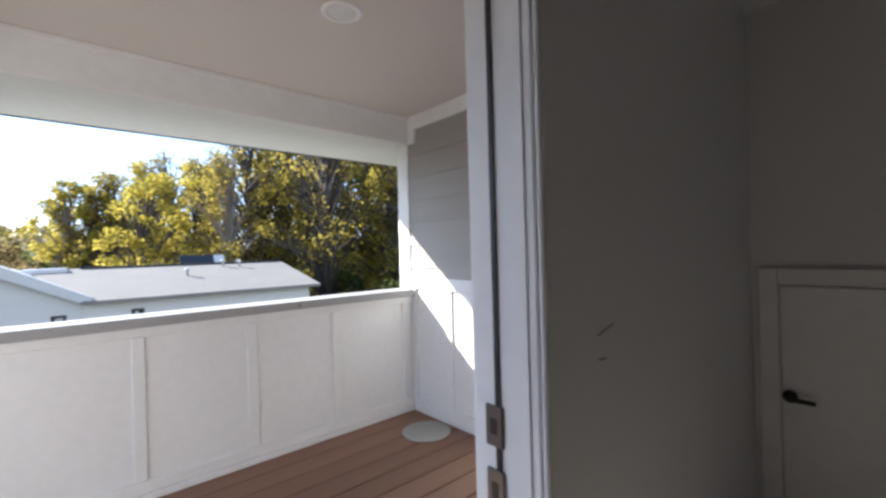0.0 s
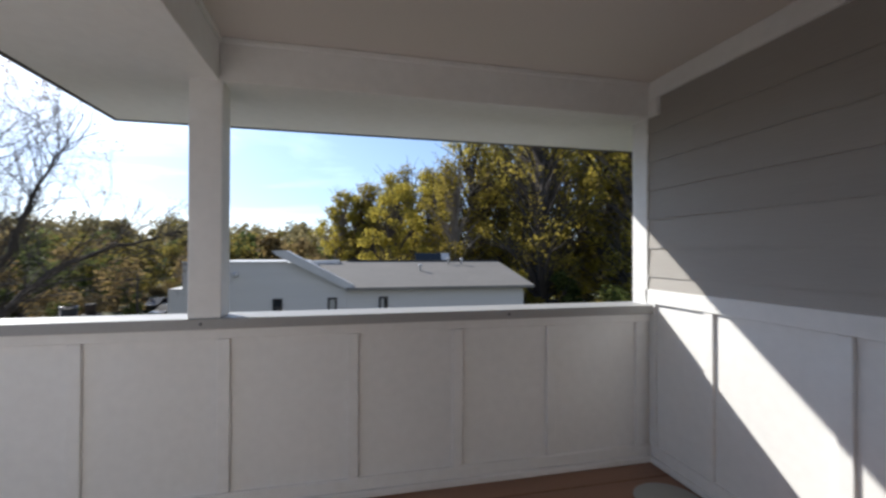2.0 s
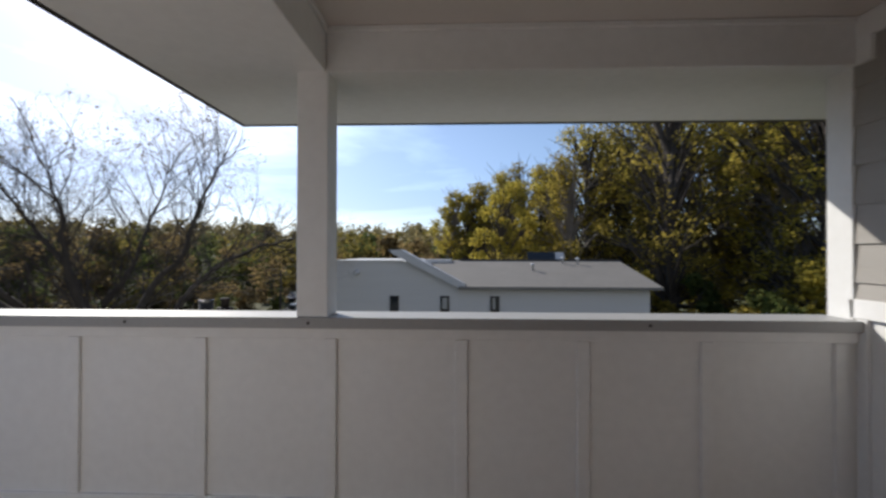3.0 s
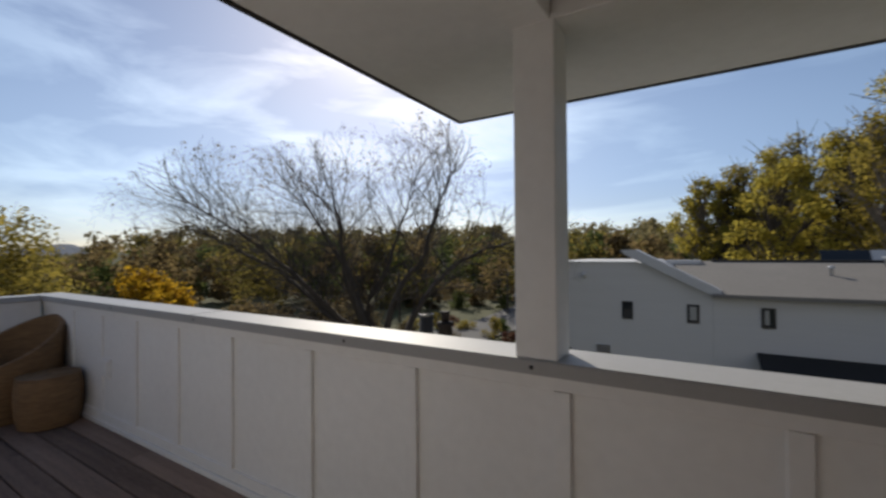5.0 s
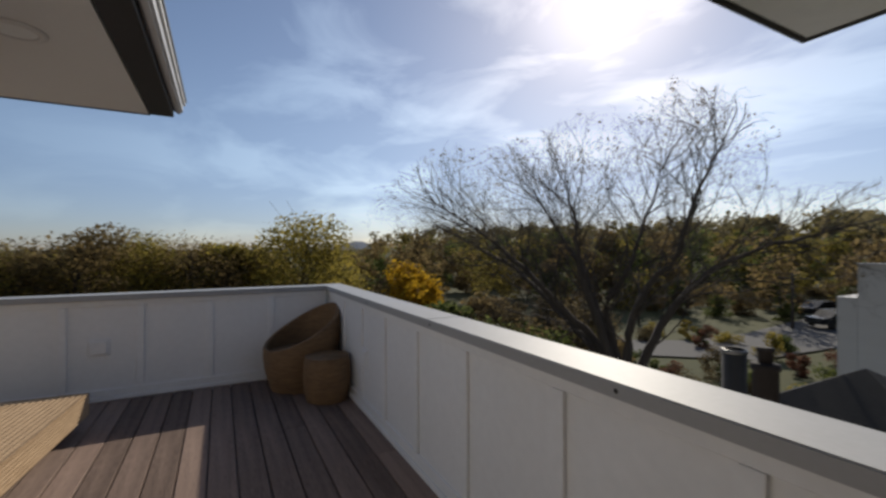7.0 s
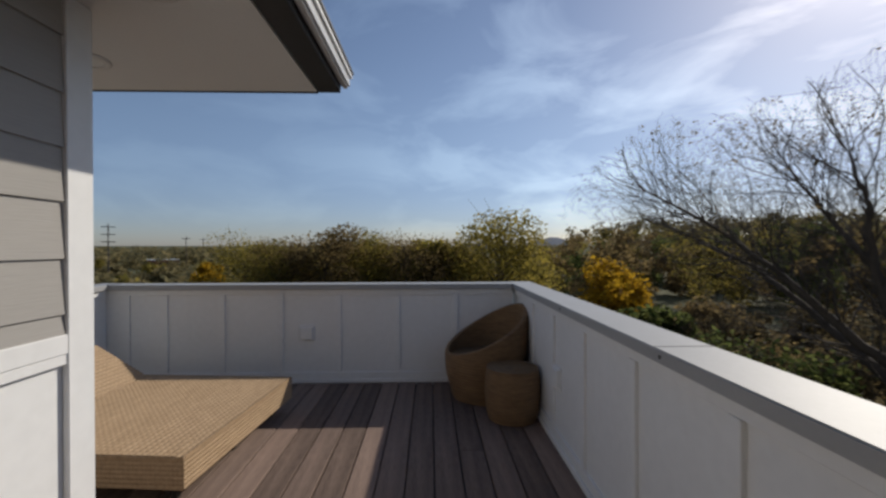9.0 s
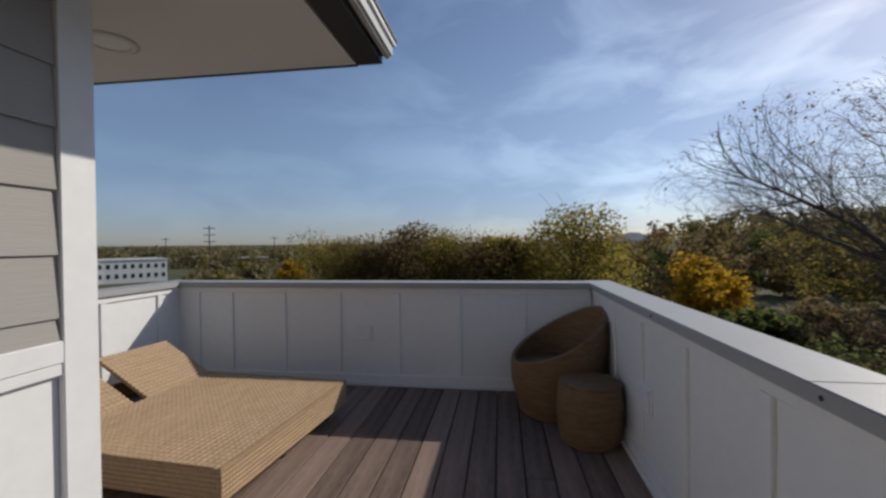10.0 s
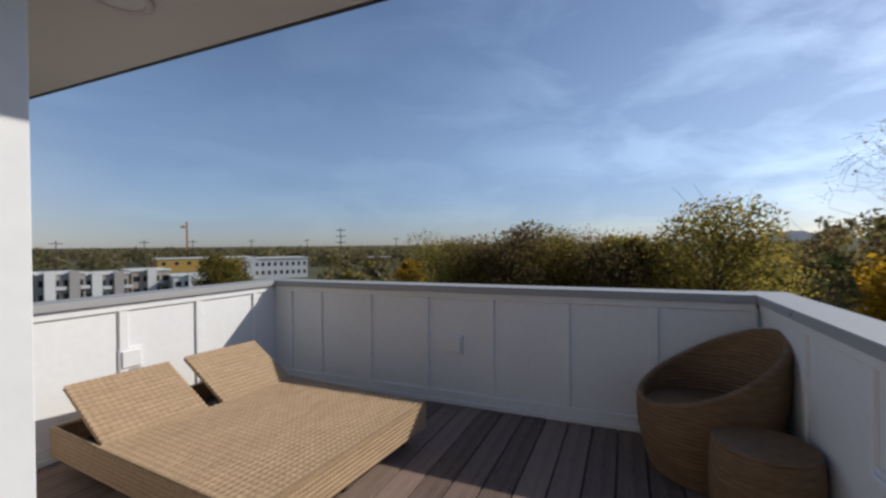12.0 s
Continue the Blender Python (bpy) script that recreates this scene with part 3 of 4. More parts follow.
def tub_chair(x, y, face, r=0.385, low=0.43, high=0.86):
    """A round tub whose rim rises from the low front to the high back; face is where the front looks, in degrees."""
    chair = thing("wicker_tub_chair", "round brown wicker tub chair with sloping rim", "chair", m=pose(x, y, 0, 0, 0, face))
    steps, rows = 132, 56

    def shell(inset, bottom):
        bm = bmesh.new()
        cols = []
        for i in range(steps):
            g = 2 * math.pi * i / steps
            top = (low + high) / 2 - (high - low) / 2 * math.cos(g) - 0.02 * math.sin(g) ** 2
            col = []
            for j in range(rows * 2 + 1):
                k = j / (rows * 2)
                z = bottom + (top - bottom) * k
                wide = r * (0.86 + 0.17 * math.sin(math.pi * min(1, (z + 0.1) / 0.95) * 0.75) - 0.13 * max(0.0, 1 - z / 0.42) ** 1.6) - inset
                lean = 0.10 * max(0.0, (z - 0.25)) * (-1)
                wob = 0.006 * abs(math.sin(math.pi * z / 0.026)) * (0.65 + 0.35 * abs(math.sin(22 * g))) * (1 if inset == 0 else -1)
                col.append(bm.verts.new(((wide + wob) * math.cos(g) + lean, (wide + wob) * math.sin(g), z)))
            cols.append(col)
        for i in range(steps):
            a, b = cols[i], cols[(i + 1) % steps]
            for j in range(rows * 2):
                f = bm.faces.new((a[j], b[j], b[j + 1], a[j + 1]) if inset == 0 else (a[j + 1], b[j + 1], b[j], a[j]))
                f.smooth = True
        if inset == 0:
            bm.faces.new([c[0] for c in reversed(cols)])
        return bm, [c[-1].co.copy() for c in cols]

    outer, rim_out = shell(0, 0.004)
    part("shell", outer, M_WICKER_DK, chair)
    inner, rim_in = shell(0.035, 0.34)
    part("lining", inner, M_WICKER_DK, chair)
    line = [((a + b) / 2, 0.021) for a, b in zip(rim_out, rim_in)]
    line += [line[0], line[1]]
    v, f = tubes([line[::3] + [line[0], line[3]]], 8)
    rim = raw("rim", v, f, M_WICKER_DK, chair, True)
    part("seat", at(turned(coil_profile([(r * 0.93, 0.30), (r * 0.93, 0.385)]) + [(r * 0.88, 0.40), (0.01, 0.405)], 40), pose(-0.01, 0, 0)), M_WICKER_DK, chair, "round woven seat")
    return chair


tub_chair(-7.66, -0.41, -74)
ottoman(-7.11, -0.238)
tub_chair(-0.43, -1.80, 125)

mat_round = thing("round_mat", "round grey rubber mat on the brown planks", "mat", m=pose(-0.24, -0.44, 0))
part("disc", turned([(0.185, 0.001), (0.188, 0.006), (0.18, 0.011), (0.01, 0.0115)], 40), M_MAT, mat_round)


def outlet(m):
    cover = thing("outlet_cover", "white weatherproof outlet cover on the parapet", "outlet", group="outlet covers", m=m)
    part("plate", box(-0.088, 0.088, -0.014, -0.0005, -0.085, 0.085, 0.003), M_WHITE, cover)
    part("lid", box(-0.07, 0.07, -0.030, -0.0145, -0.066, 0.066, 0.006), M_WHITE, cover)


outlet(pose(X_FAR, -2.26, 0.535, 0, 0, 90))
outlet(pose(-6.63, Y_BACK, 0.575, 0, 0, 180))
outlet(pose(-6.60, 0.0, 0.50))


def cap_bolt(x, y, z):
    bolt = thing("cap_screw", "small dark screw head in the parapet cap", "screw", group="cap screws", m=pose(x, y, z, 90, 0, 0))
    part("head", turned([(0.008, 0), (0.008, 0.002), (0.004, 0.004)], 12), M_DARK, bolt)


seam = thing("cap_seam", "thin dark joint between two parapet cap boards", "joint", m=pose(-5.19, 0.057, CAP_Z))
part("gap", box(-0.0025, 0.0025, -0.102, 0.147, -0.0005, 0.0012), M_DARK, seam)
for x in (-1.05, -2.78, -3.75, -5.14, -6.4, -7.4):
    cap_bolt(x, -0.0465, 1.03)


# ---- vents and roofs just beyond the parapet ----
def vent_pipe(x, y, z0, z1, r):
    pipe = thing("vent_pipe", "dark metal vent pipe rising beside the parapet", "pipe", m=pose(x, y, 0))
    part("tube", turned([(r, z0), (r, z1), (r * 0.86, z1), (r * 0.86, z1 - 0.12)], 24, close=False), M_PIPE, pipe)
    part("lip", turned([(r * 1.0, z1 - 0.012), (r * 1.05, z1 - 0.008), (r * 1.05, z1 + 0.004), (r * 0.9, z1 + 0.005)], 24, close=False), M_METAL, pipe)


vent_pipe(-3.86, 0.85, -6.0, 1.04, 0.049)
pot = thing("chimney_pot", "dark red clay chimney pot with narrow collar", "chimney", m=pose(-3.83, 1.05, 0))
part("body", turned([(0.052, -6.0), (0.052, 0.93), (0.06, 0.935), (0.06, 0.96), (0.034, 0.965)], 16), M_CLAY, pot)
part("collar", turned([(0.03, 0.966), (0.03, 1.015), (0.035, 1.018), (0.035, 1.035), (0.02, 1.037)], 16), M_CLAY, pot)

porch_house = thing("shingled_house", "small neighbouring house with dark shingle pyramid roof", "house")
part("wall", box(-6.75, -4.35, 6.65, 9.0, -6.0, -1.3), M_HOUSE_W, porch_house)
bm = bmesh.new()
apex = bm.verts.new((-5.55, 7.7, -0.373))
eave = [bm.verts.new(p) for p in ((-7.05, 6.3, -1.32), (-4.05, 6.3, -1.32), (-4.05, 9.3, -1.32), (-7.05, 9.3, -1.32))]
low = [bm.verts.new((v.co.x, v.co.y, -1.44)) for v in eave]
for i in range(4):
    bm.faces.new((eave[i], eave[(i + 1) % 4], apex))
    bm.faces.new((low[i], low[(i + 1) % 4], eave[(i + 1) % 4], eave[i]))
bm.faces.new(list(reversed(low)))
bmesh.ops.recalc_face_normals(bm, faces=bm.faces)
part("roof", bm, M_SHINGLE, porch_house)

# ---- white neighbour across the yard ----
GROUND = -6.0
NY = 16.0
neighbour = thing("white_house", "white flat-fronted neighbour house with grey shingle roof", "house")
bm = bmesh.new()
sec = [(-8.3, GROUND), (-1.995, GROUND), (-1.995, -0.10), (-4.0, 0.90), (-4.2, 1.0), (-8.3, 1.0)]
va = [bm.verts.new((x, NY, z)) for x, z in sec]
vb = [bm.verts.new((x, NY + 9, z)) for x, z in sec]
bm.faces.new(va)
bm.faces.new(list(reversed(vb)))
for i in range(6):
    bm.faces.new((va[i], va[(i + 1) % 6], vb[(i + 1) % 6], vb[i]))
bmesh.ops.recalc_face_normals(bm, faces=bm.faces)
part("wall", bm, M_HOUSE_W, neighbour)
part("wall", box(-8.8, -8.31, NY + 0.02, NY + 7, GROUND, -0.02), M_HOUSE_W, neighbour)
part("wall", box(-1.99, 6.1, NY + 0.01, NY + 9, GROUND, -0.02), M_HOUSE_W, neighbour)
part("coping", box(-8.35, -4.4, NY - 0.04, NY + 0.25, 1.002, 1.05), M_GUTTER, neighbour)
bm = bmesh.new()
sec = [(NY - 0.35, -0.05), (NY + 4.6, 0.98), (NY + 9.4, -0.05), (NY + 9.4, -0.17), (NY + 4.6, 0.86), (NY - 0.35, -0.17)]
va = [bm.verts.new((-3.6 if NY < yy < NY + 9 else -1.98, yy, z)) for yy, z in sec]
vb = [bm.verts.new((6.5, yy, z)) for yy, z in sec]
bm.faces.new(va)
bm.faces.new(list(reversed(vb)))
for i in range(6):
    bm.faces.new((va[i], va[(i + 1) % 6], vb[(i + 1) % 6], vb[i]))
bmesh.ops.recalc_face_normals(bm, faces=bm.faces)
part("roof", bm, M_ROOF_GREY, neighbour)
bm = bmesh.new()
sec = [(-4.97, 1.50), (-4.42, 1.51), (-1.72, 0.06), (-1.72, -0.12), (-1.98, -0.12), (-4.80, 1.32)]
va = [bm.verts.new((x, NY - 0.30, z)) for x, z in sec]
vb = [bm.verts.new((x, NY + 0.5, z)) for x, z in sec]
bm.faces.new(va)
bm.faces.new(list(reversed(vb)))
for i in range(6):
    bm.faces.new((va[i], va[(i + 1) % 6], vb[(i + 1) % 6], vb[i]))
bmesh.ops.recalc_face_normals(bm, faces=bm.faces)
part("shed_roof", bm, M_GUTTER, neighbour, "thin pale sloping shed roof edge")


def neighbour_window(x, z0, z1, w, blind=0.0):
    win = part("window", box(x, x + w, NY - 0.035, NY - 0.002, z0, z1, 0.004), M_DARK, neighbour, "narrow window in dark frame")
    if blind:
        part("blind", box(x + 0.09, x + 0.09 + blind, NY - 0.047, NY - 0.0425, z0 + 0.12, z1 - 0.08), M_MAT, win, "pale half-drawn blind")
    part("pane", box(x + 0.05, x + w - 0.05, NY - 0.042, NY - 0.0355, z0 + 0.05, z1 - 0.05), M_GLASS, win)


for x, blind in ((-4.96, 0.0), (-2.78, 0.21), (-0.63, 0.12)):
    neighbour_window(x, -1.155, -0.475, 0.39, blind)
louvre = part("wall_louvre", box(-5.95, -5.36, NY - 0.04, NY - 0.002, -2.7, -2.2, 0.004), M_GUTTER, neighbour, "grey louvred wall vent")
for k in range(6):
    part("slat", at(box(-5.91, -5.40, -0.012, 0.012, -0.03, 0.03), pose(0, NY - 0.055, -2.64 + k * 0.076, 35, 0, 0)), M_ROOF_GREY, louvre)
bm = bmesh.new()
sec = [(NY - 0.01, -1.98), (NY - 1.7, -2.30), (NY - 1.7, -2.40), (NY - 0.01, -2.08)]
va = [bm.verts.new((-0.75, yy, z)) for yy, z in sec]
vb = [bm.verts.new((5.4, yy, z)) for yy, z in sec]
bm.faces.new(va)
bm.faces.new(list(reversed(vb)))
for i in range(4):
    bm.faces.new((va[i], va[(i + 1) % 4], vb[(i + 1) % 4], vb[i]))
bmesh.ops.recalc_face_normals(bm, faces=bm.faces)
part("porch_roof", bm, M_SHINGLE, neighbour, "dark lean-to roof along the white wall")
for xx in (-0.6, 2.4, 5.2):
    part("porch_post", box(xx - 0.07, xx + 0.07, NY - 1.62, NY - 1.48, GROUND - 0.3, -2.37), M_HOUSE_W, neighbour)
for x, yy in ((1.6, NY + 2.4), (3.4, NY + 3.9), (4.1, NY + 3.7)):
    part("roof_vent", at(turned([(0.06, 0), (0.06, 0.3), (0.1, 0.31), (0.1, 0.38), (0.03, 0.42)], 10), pose(x, yy, -0.05 + (yy - NY + 0.35) * 0.208 - 0.06)), M_GUTTER, neighbour)
part("ridge_cap", box(-1.97, 6.5, NY + 4.42, NY + 4.78, 0.975, 1.03, 0.01), M_DARK, neighbour, "thin dark ridge cap")
part("skylight_curb", box(-3.7, -2.35, NY + 4.0, NY + 5.2, 0.5, 1.02, 0.02), M_GUTTER, neighbour, "pale flat rooftop curb")
hood = part("solar_panel", at(box(-0.75, 0.75, -0.04, 0.04, -0.32, 0.32, 0.01), pose(2.55, NY + 5.2, 1.12, -28, 0, 0)), M_GLASS, neighbour, "dark glass rooftop panel")
part("panel_frame", at(box(0.76, 1.25, -0.03, 0.03, -0.32, 0.32, 0.01), pose(2.55, NY + 5.2, 1.12, -28, 0, 0)), M_GUTTER, hood)
lampb = part("wall_lamp", at(turned([(0.07, 0), (0.10, 0.08), (0.09, 0.2), (0.03, 0.22)], 12), pose(-6.35, NY - 0.12, 0.42)), M_GUTTER, neighbour, "small wall lamp")


# ---- ground ----
def height(x, y):
    """The lie of the land: flat by the houses, rising in low hills far off."""
    d = math.hypot(x, y)
    a = math.atan2(-x, y)
    far = max(0.0, d - 120) / 1000.0
    hill = 17 * math.exp(-((d - 330) / 170) ** 2) * (0.55 + 0.45 * math.cos(a * 2.0 - 0.9)) * (1.0 if -0.9 < a < 1.24 else 0.25)
    return GROUND + min(hill, 26) - 4.0 * min(1.0, max(0, d - 25) / 60) * (1 if a > 1.3 else 0.3) + 7 * min(far, 2.5)


gv, gf = [], []
radii = [0, 6, 12, 20, 30, 45, 65, 90, 120, 160, 210, 270, 340, 430, 560, 740, 1000, 1300, 1500, 1750, 2300, 3200, 4600]
SEG = 120
for r in radii:
    for i in range(SEG):
        g = 2 * math.pi * i / SEG
        px, py = r * math.sin(g), r * math.cos(g)
        gv.append((px, py, height(px, py)))
for j in range(len(radii) - 1):
    for i in range(SEG):
        a, b = j * SEG + i, j * SEG + (i + 1) % SEG
        gf.append((a, a + SEG, b + SEG, b))
tagged(raw("ground", gv, gf, M_GRASS, None, True), "grassy autumn ground rolling to far wooded hills", "ground", kind="structure")

road = bmesh.new()
strip = [((-44, 19), 2.6), ((-32, 21.5), 2.6), ((-23, 24), 2.6), ((-19.2, 28.5), 2.8), ((-18.6, 36), 2.8), ((-19.5, 48), 3.0), ((-24, 70), 3.2), ((-30, 100), 3.2)]
rows = []
for i, ((x, yy), w) in enumerate(strip):
    a, b = Vector(strip[max(i - 1, 0)][0]), Vector(strip[min(i + 1, len(strip) - 1)][0])
    d = (b - a).normalized()
    nrm = Vector((-d.y, d.x)) * w
    z = max(height(x + nrm.x, yy + nrm.y), height(x - nrm.x, yy - nrm.y)) + 0.12
    rows.append((road.verts.new((x + nrm.x, yy + nrm.y, z)), road.verts.new((x - nrm.x, yy - nrm.y, z))))
for p, q in zip(rows, rows[1:]):
    road.faces.new((p[0], p[1], q[1], q[0]))
bmesh.ops.recalc_face_normals(road, faces=road.faces)
structure("road", road, M_ASPHALT, "grey asphalt side street below the deck", "road")


# ---- trees ----
def leaves(centres, radii3, count, size, seed, fill=0.35):
    """Loose leaf corners scattered through lobes, denser towards the outside."""
    g = np.random.default_rng(seed)
    centres, radii3 = np.asarray(centres, float), np.asarray(radii3, float)
    wgt = radii3.prod(axis=1) ** 0.6
    pick = g.choice(len(centres), count, p=wgt / wgt.sum())
    d = g.normal(size=(count, 3))
    d /= np.linalg.norm(d, axis=1)[:, None]
    rad = (fill * 0.5 + (1 - fill * 0.5) * g.random(count) ** 0.5) * (0.86 + 0.22 * g.random(count))
    p = centres[pick] + d * rad[:, None] * radii3[pick]
    n = g.normal(size=(count, 3)) + d * 0.8 + np.array((0, 0, 0.5))
    n /= np.linalg.norm(n, axis=1)[:, None]
    u = np.cross(n, g.normal(size=(count, 3)))
    u /= np.linalg.norm(u, axis=1)[:, None]
    w = np.cross(n, u)
    s = size * (0.5 + g.random(count))[:, None]
    return np.stack([p - u * s, p - w * s * 0.55, p + u * s, p + w * s * 0.55], axis=1)


def lobes(height_m, width, seed, n=14, base=0.35, small=1.0):
    """Crown lobes for a tree that stands on the origin."""
    g = np.random.default_rng(seed)
    cs, rs = [], []
    for i in range(n):
        k = base + (1 - base) * (i + 0.5) / n
        spread = math.sin(math.pi * min(0.97, (k - base) / (1 - base) * 0.66 + 0.2)) * width / 2
        a = g.random() * 2 * math.pi
        q = spread * (0.25 + 0.6 * g.random())
        cs.append((q * math.cos(a), q * math.sin(a), height_m * (k - 0.06)))
        s = width * (0.13 + 0.12 * g.random()) * small
        rs.append((s, s, s * 0.8))
    return np.array(cs), np.array(rs)


def leafy_tree(name, x, y, h, w, material, seed, count=2600, size=0.22, base=0.3, bark=None, label="", z=None, n=16, small=1.0):
    z0 = height(x, y) if z is None else z
    tree = thing(name, label, "tree", group="trees round the house", m=pose(x, y, z0))
    cs, rs = lobes(h, w, seed, n, base, small)
    g = random.Random(seed)
    r0 = 0.018 * h
    lines = [[(Vector((0, 0, -0.3)), r0), (Vector((g.uniform(-.2, .2), g.uniform(-.2, .2), h * 0.35)), r0 * 0.75), (Vector((g.uniform(-.5, .5), g.uniform(-.5, .5), h * 0.7)), r0 * 0.4), (Vector((0, 0, h * 0.93)), r0 * 0.1)]]
    for c in cs:
        k = max(0.15, c[2] / h - 0.22)
        lines.append([(Vector((0, 0, h * k)), r0 * 0.42), (Vector((c[0] * 0.5, c[1] * 0.5, h * k + (c[2] - h * k) * 0.6)), r0 * 0.25), (Vector(c), r0 * 0.08)])
        for _ in range(3):
            e = Vector(c) + Vector((g.uniform(-1, 1), g.uniform(-1, 1), g.uniform(-0.6, 1))) * w * 0.17
            lines.append([(Vector((c[0] * 0.6, c[1] * 0.6, h * k + (c[2] - h * k) * 0.7)), r0 * 0.14), (e, r0 * 0.04)])
    v, f = tubes(lines, 5)
    raw("trunk", v, f, bark or M_BARK, tree, True)
    quads("crown", leaves(cs, rs, count, size, seed), material, tree)
    return tree


# tall yellow-green wood behind the white house
WOOD = "tall yellow-green autumn tree in the wood behind the house"
g = random.Random(11)
spots = []
for i in range(26):
    bear = radians(-1 + 50 * (i + g.random() * 0.8) / 26)
    dist = g.uniform(33, 52)
    k = (i + 0.5) / 26
    tall = 12.0 + 10.5 * min(1, k * 1.9) + g.uniform(-1.6, 1.6) + (dist - 42) * 0.12
    spots.append((math.sin(bear) * dist - 2, math.cos(bear) * dist - 2, tall))
for i, (x, y, t) in enumerate(spots):
    leafy_tree("wood_tree", x, y, t, t * g.uniform(0.42, 0.6), (L_YELLOWGREEN, L_YELLOWGREEN, L_AUTUMN)[i % 3], 100 + i, 7000, 0.125, 0.14,
               M_BARK_PALE if i % 4 == 0 else M_BARK, WOOD, n=80, small=0.46)
# undergrowth in front of it
for i in range(14):
    bear = radians(12 + 32 * (i + g.random()) / 14)
    dist = g.uniform(27, 34)
    leafy_tree("shrub", math.sin(bear) * dist - 2, math.cos(bear) * dist - 2, g.uniform(3.5, 7.5), g.uniform(3, 5), (L_AUTUMN, L_GREEN, L_YELLOWGREEN)[i % 3], 300 + i, 1800, 0.18, 0.05,
               label="dense olive shrub below the tall trees", n=10)


def by_bearing(deg, dist, cx=-3.0, cy=-1.0):
    a = radians(deg)
    return cx - math.sin(a) * dist, cy + math.cos(a) * dist


# single trees out past the end of the deck
for deg, dist, top, wide, mat_l, label in ((80.6, 36, 4.2, 13.0, L_AUTUMN, "round olive-green tree with an uneven top"), (66.7, 25, 0.5, 6.4, L_GOLD, "small golden-yellow autumn tree near the town"),
                                    (91.2, 40, 2.2, 7.0, L_YELLOWGREEN, "yellow-green bushy tree beyond the deck"), (103.5, 40, 3.1, 11, L_BROWN, "half-bare brown autumn tree beyond the deck"),
                                    (98, 44, 2.4, 8, L_OLIVE, "dull olive tree beyond the deck"), (88, 40, 2.0, 7, L_OLIVE, "dull olive tree beyond the deck"), (110, 46, 1.6, 7, L_BROWN, "brown autumn tree beyond the deck"),
                                    (140.2, 75, 0.1, 11, L_OLIVE, "dark green tree beside white buildings"), (62, 22, -1.6, 4.5, L_GREEN, "dark green evergreen shrub"),
                                    (57, 27, -1.8, 6, L_BROWN, "brown autumn shrub below the deck"), (117, 60, -0.6, 6, L_GOLD, "yellow autumn tree near the town")):
    x, y = by_bearing(deg, dist)
    z0 = height(x, y)
    leafy_tree("tree", x, y, top - z0, wide, mat_l, int(deg * 10), 11000, 0.14 if dist < 50 else 0.2, 0.10, label=label, n=44, small=0.8)


g = random.Random(31)
for i in range(13):
    x, y = by_bearing(84 + 30 * (i + g.random() * 0.7) / 13, g.uniform(38, 47))
    top = g.uniform(0.9, 2.3)
    leafy_tree("tree", x, y, top - height(x, y), g.uniform(9.5, 13), (L_AUTUMN, L_BROWN, L_OLIVE)[i % 3], 500 + i, 11000, 0.105, 0.04, label="bushy autumn tree in the row beyond the deck", n=24)
for i in range(34):
    deg = 14 + 58 * (i + g.random()) / 34
    dist = g.uniform(15, 30) if deg > 44 else g.uniform(24, 30) if i % 2 else g.uniform(46, 60)
    if 19 < deg < 39:
        dist = g.uniform(50, 62)
    x, y = by_bearing(deg, dist)
    leafy_tree("shrub", x, y, g.uniform(1.6, 4.0) if deg < 46 else g.uniform(2.5, 5.0), g.uniform(2.2, 4.2), (L_BROWN, L_THICKET, L_GREEN)[i % 3], 700 + i, 2600, 0.09, 0.02, label="low autumn shrub in the yard below the deck", n=12)


# low bushes on the open grass beside the street
for i in range(26):
    x, y = by_bearing(17 + 25 * (i + g.random()) / 26, g.uniform(17, 40))
    leafy_tree("bush", x, y, g.uniform(0.7, 1.7), g.uniform(1.2, 2.6), (L_THICKET, L_RUSSET, L_GREEN, L_AUTUMN)[i % 4], 900 + i, 1500, 0.06, 0.02, label="low rounded bush on the grass by the street", n=9)
for i in range(22):
    x, y = by_bearing(43 + 31 * (i + g.random()) / 22, g.uniform(12, 27))
    leafy_tree("shrub", x, y, g.uniform(3.0, 4.6), g.uniform(4.0, 6.0), (L_THICKET, L_THICKET, L_BROWN, L_GREEN)[i % 4], 800 + i, 4200, 0.085, 0.02, label="tangled brown autumn shrub below the parapet", n=16)


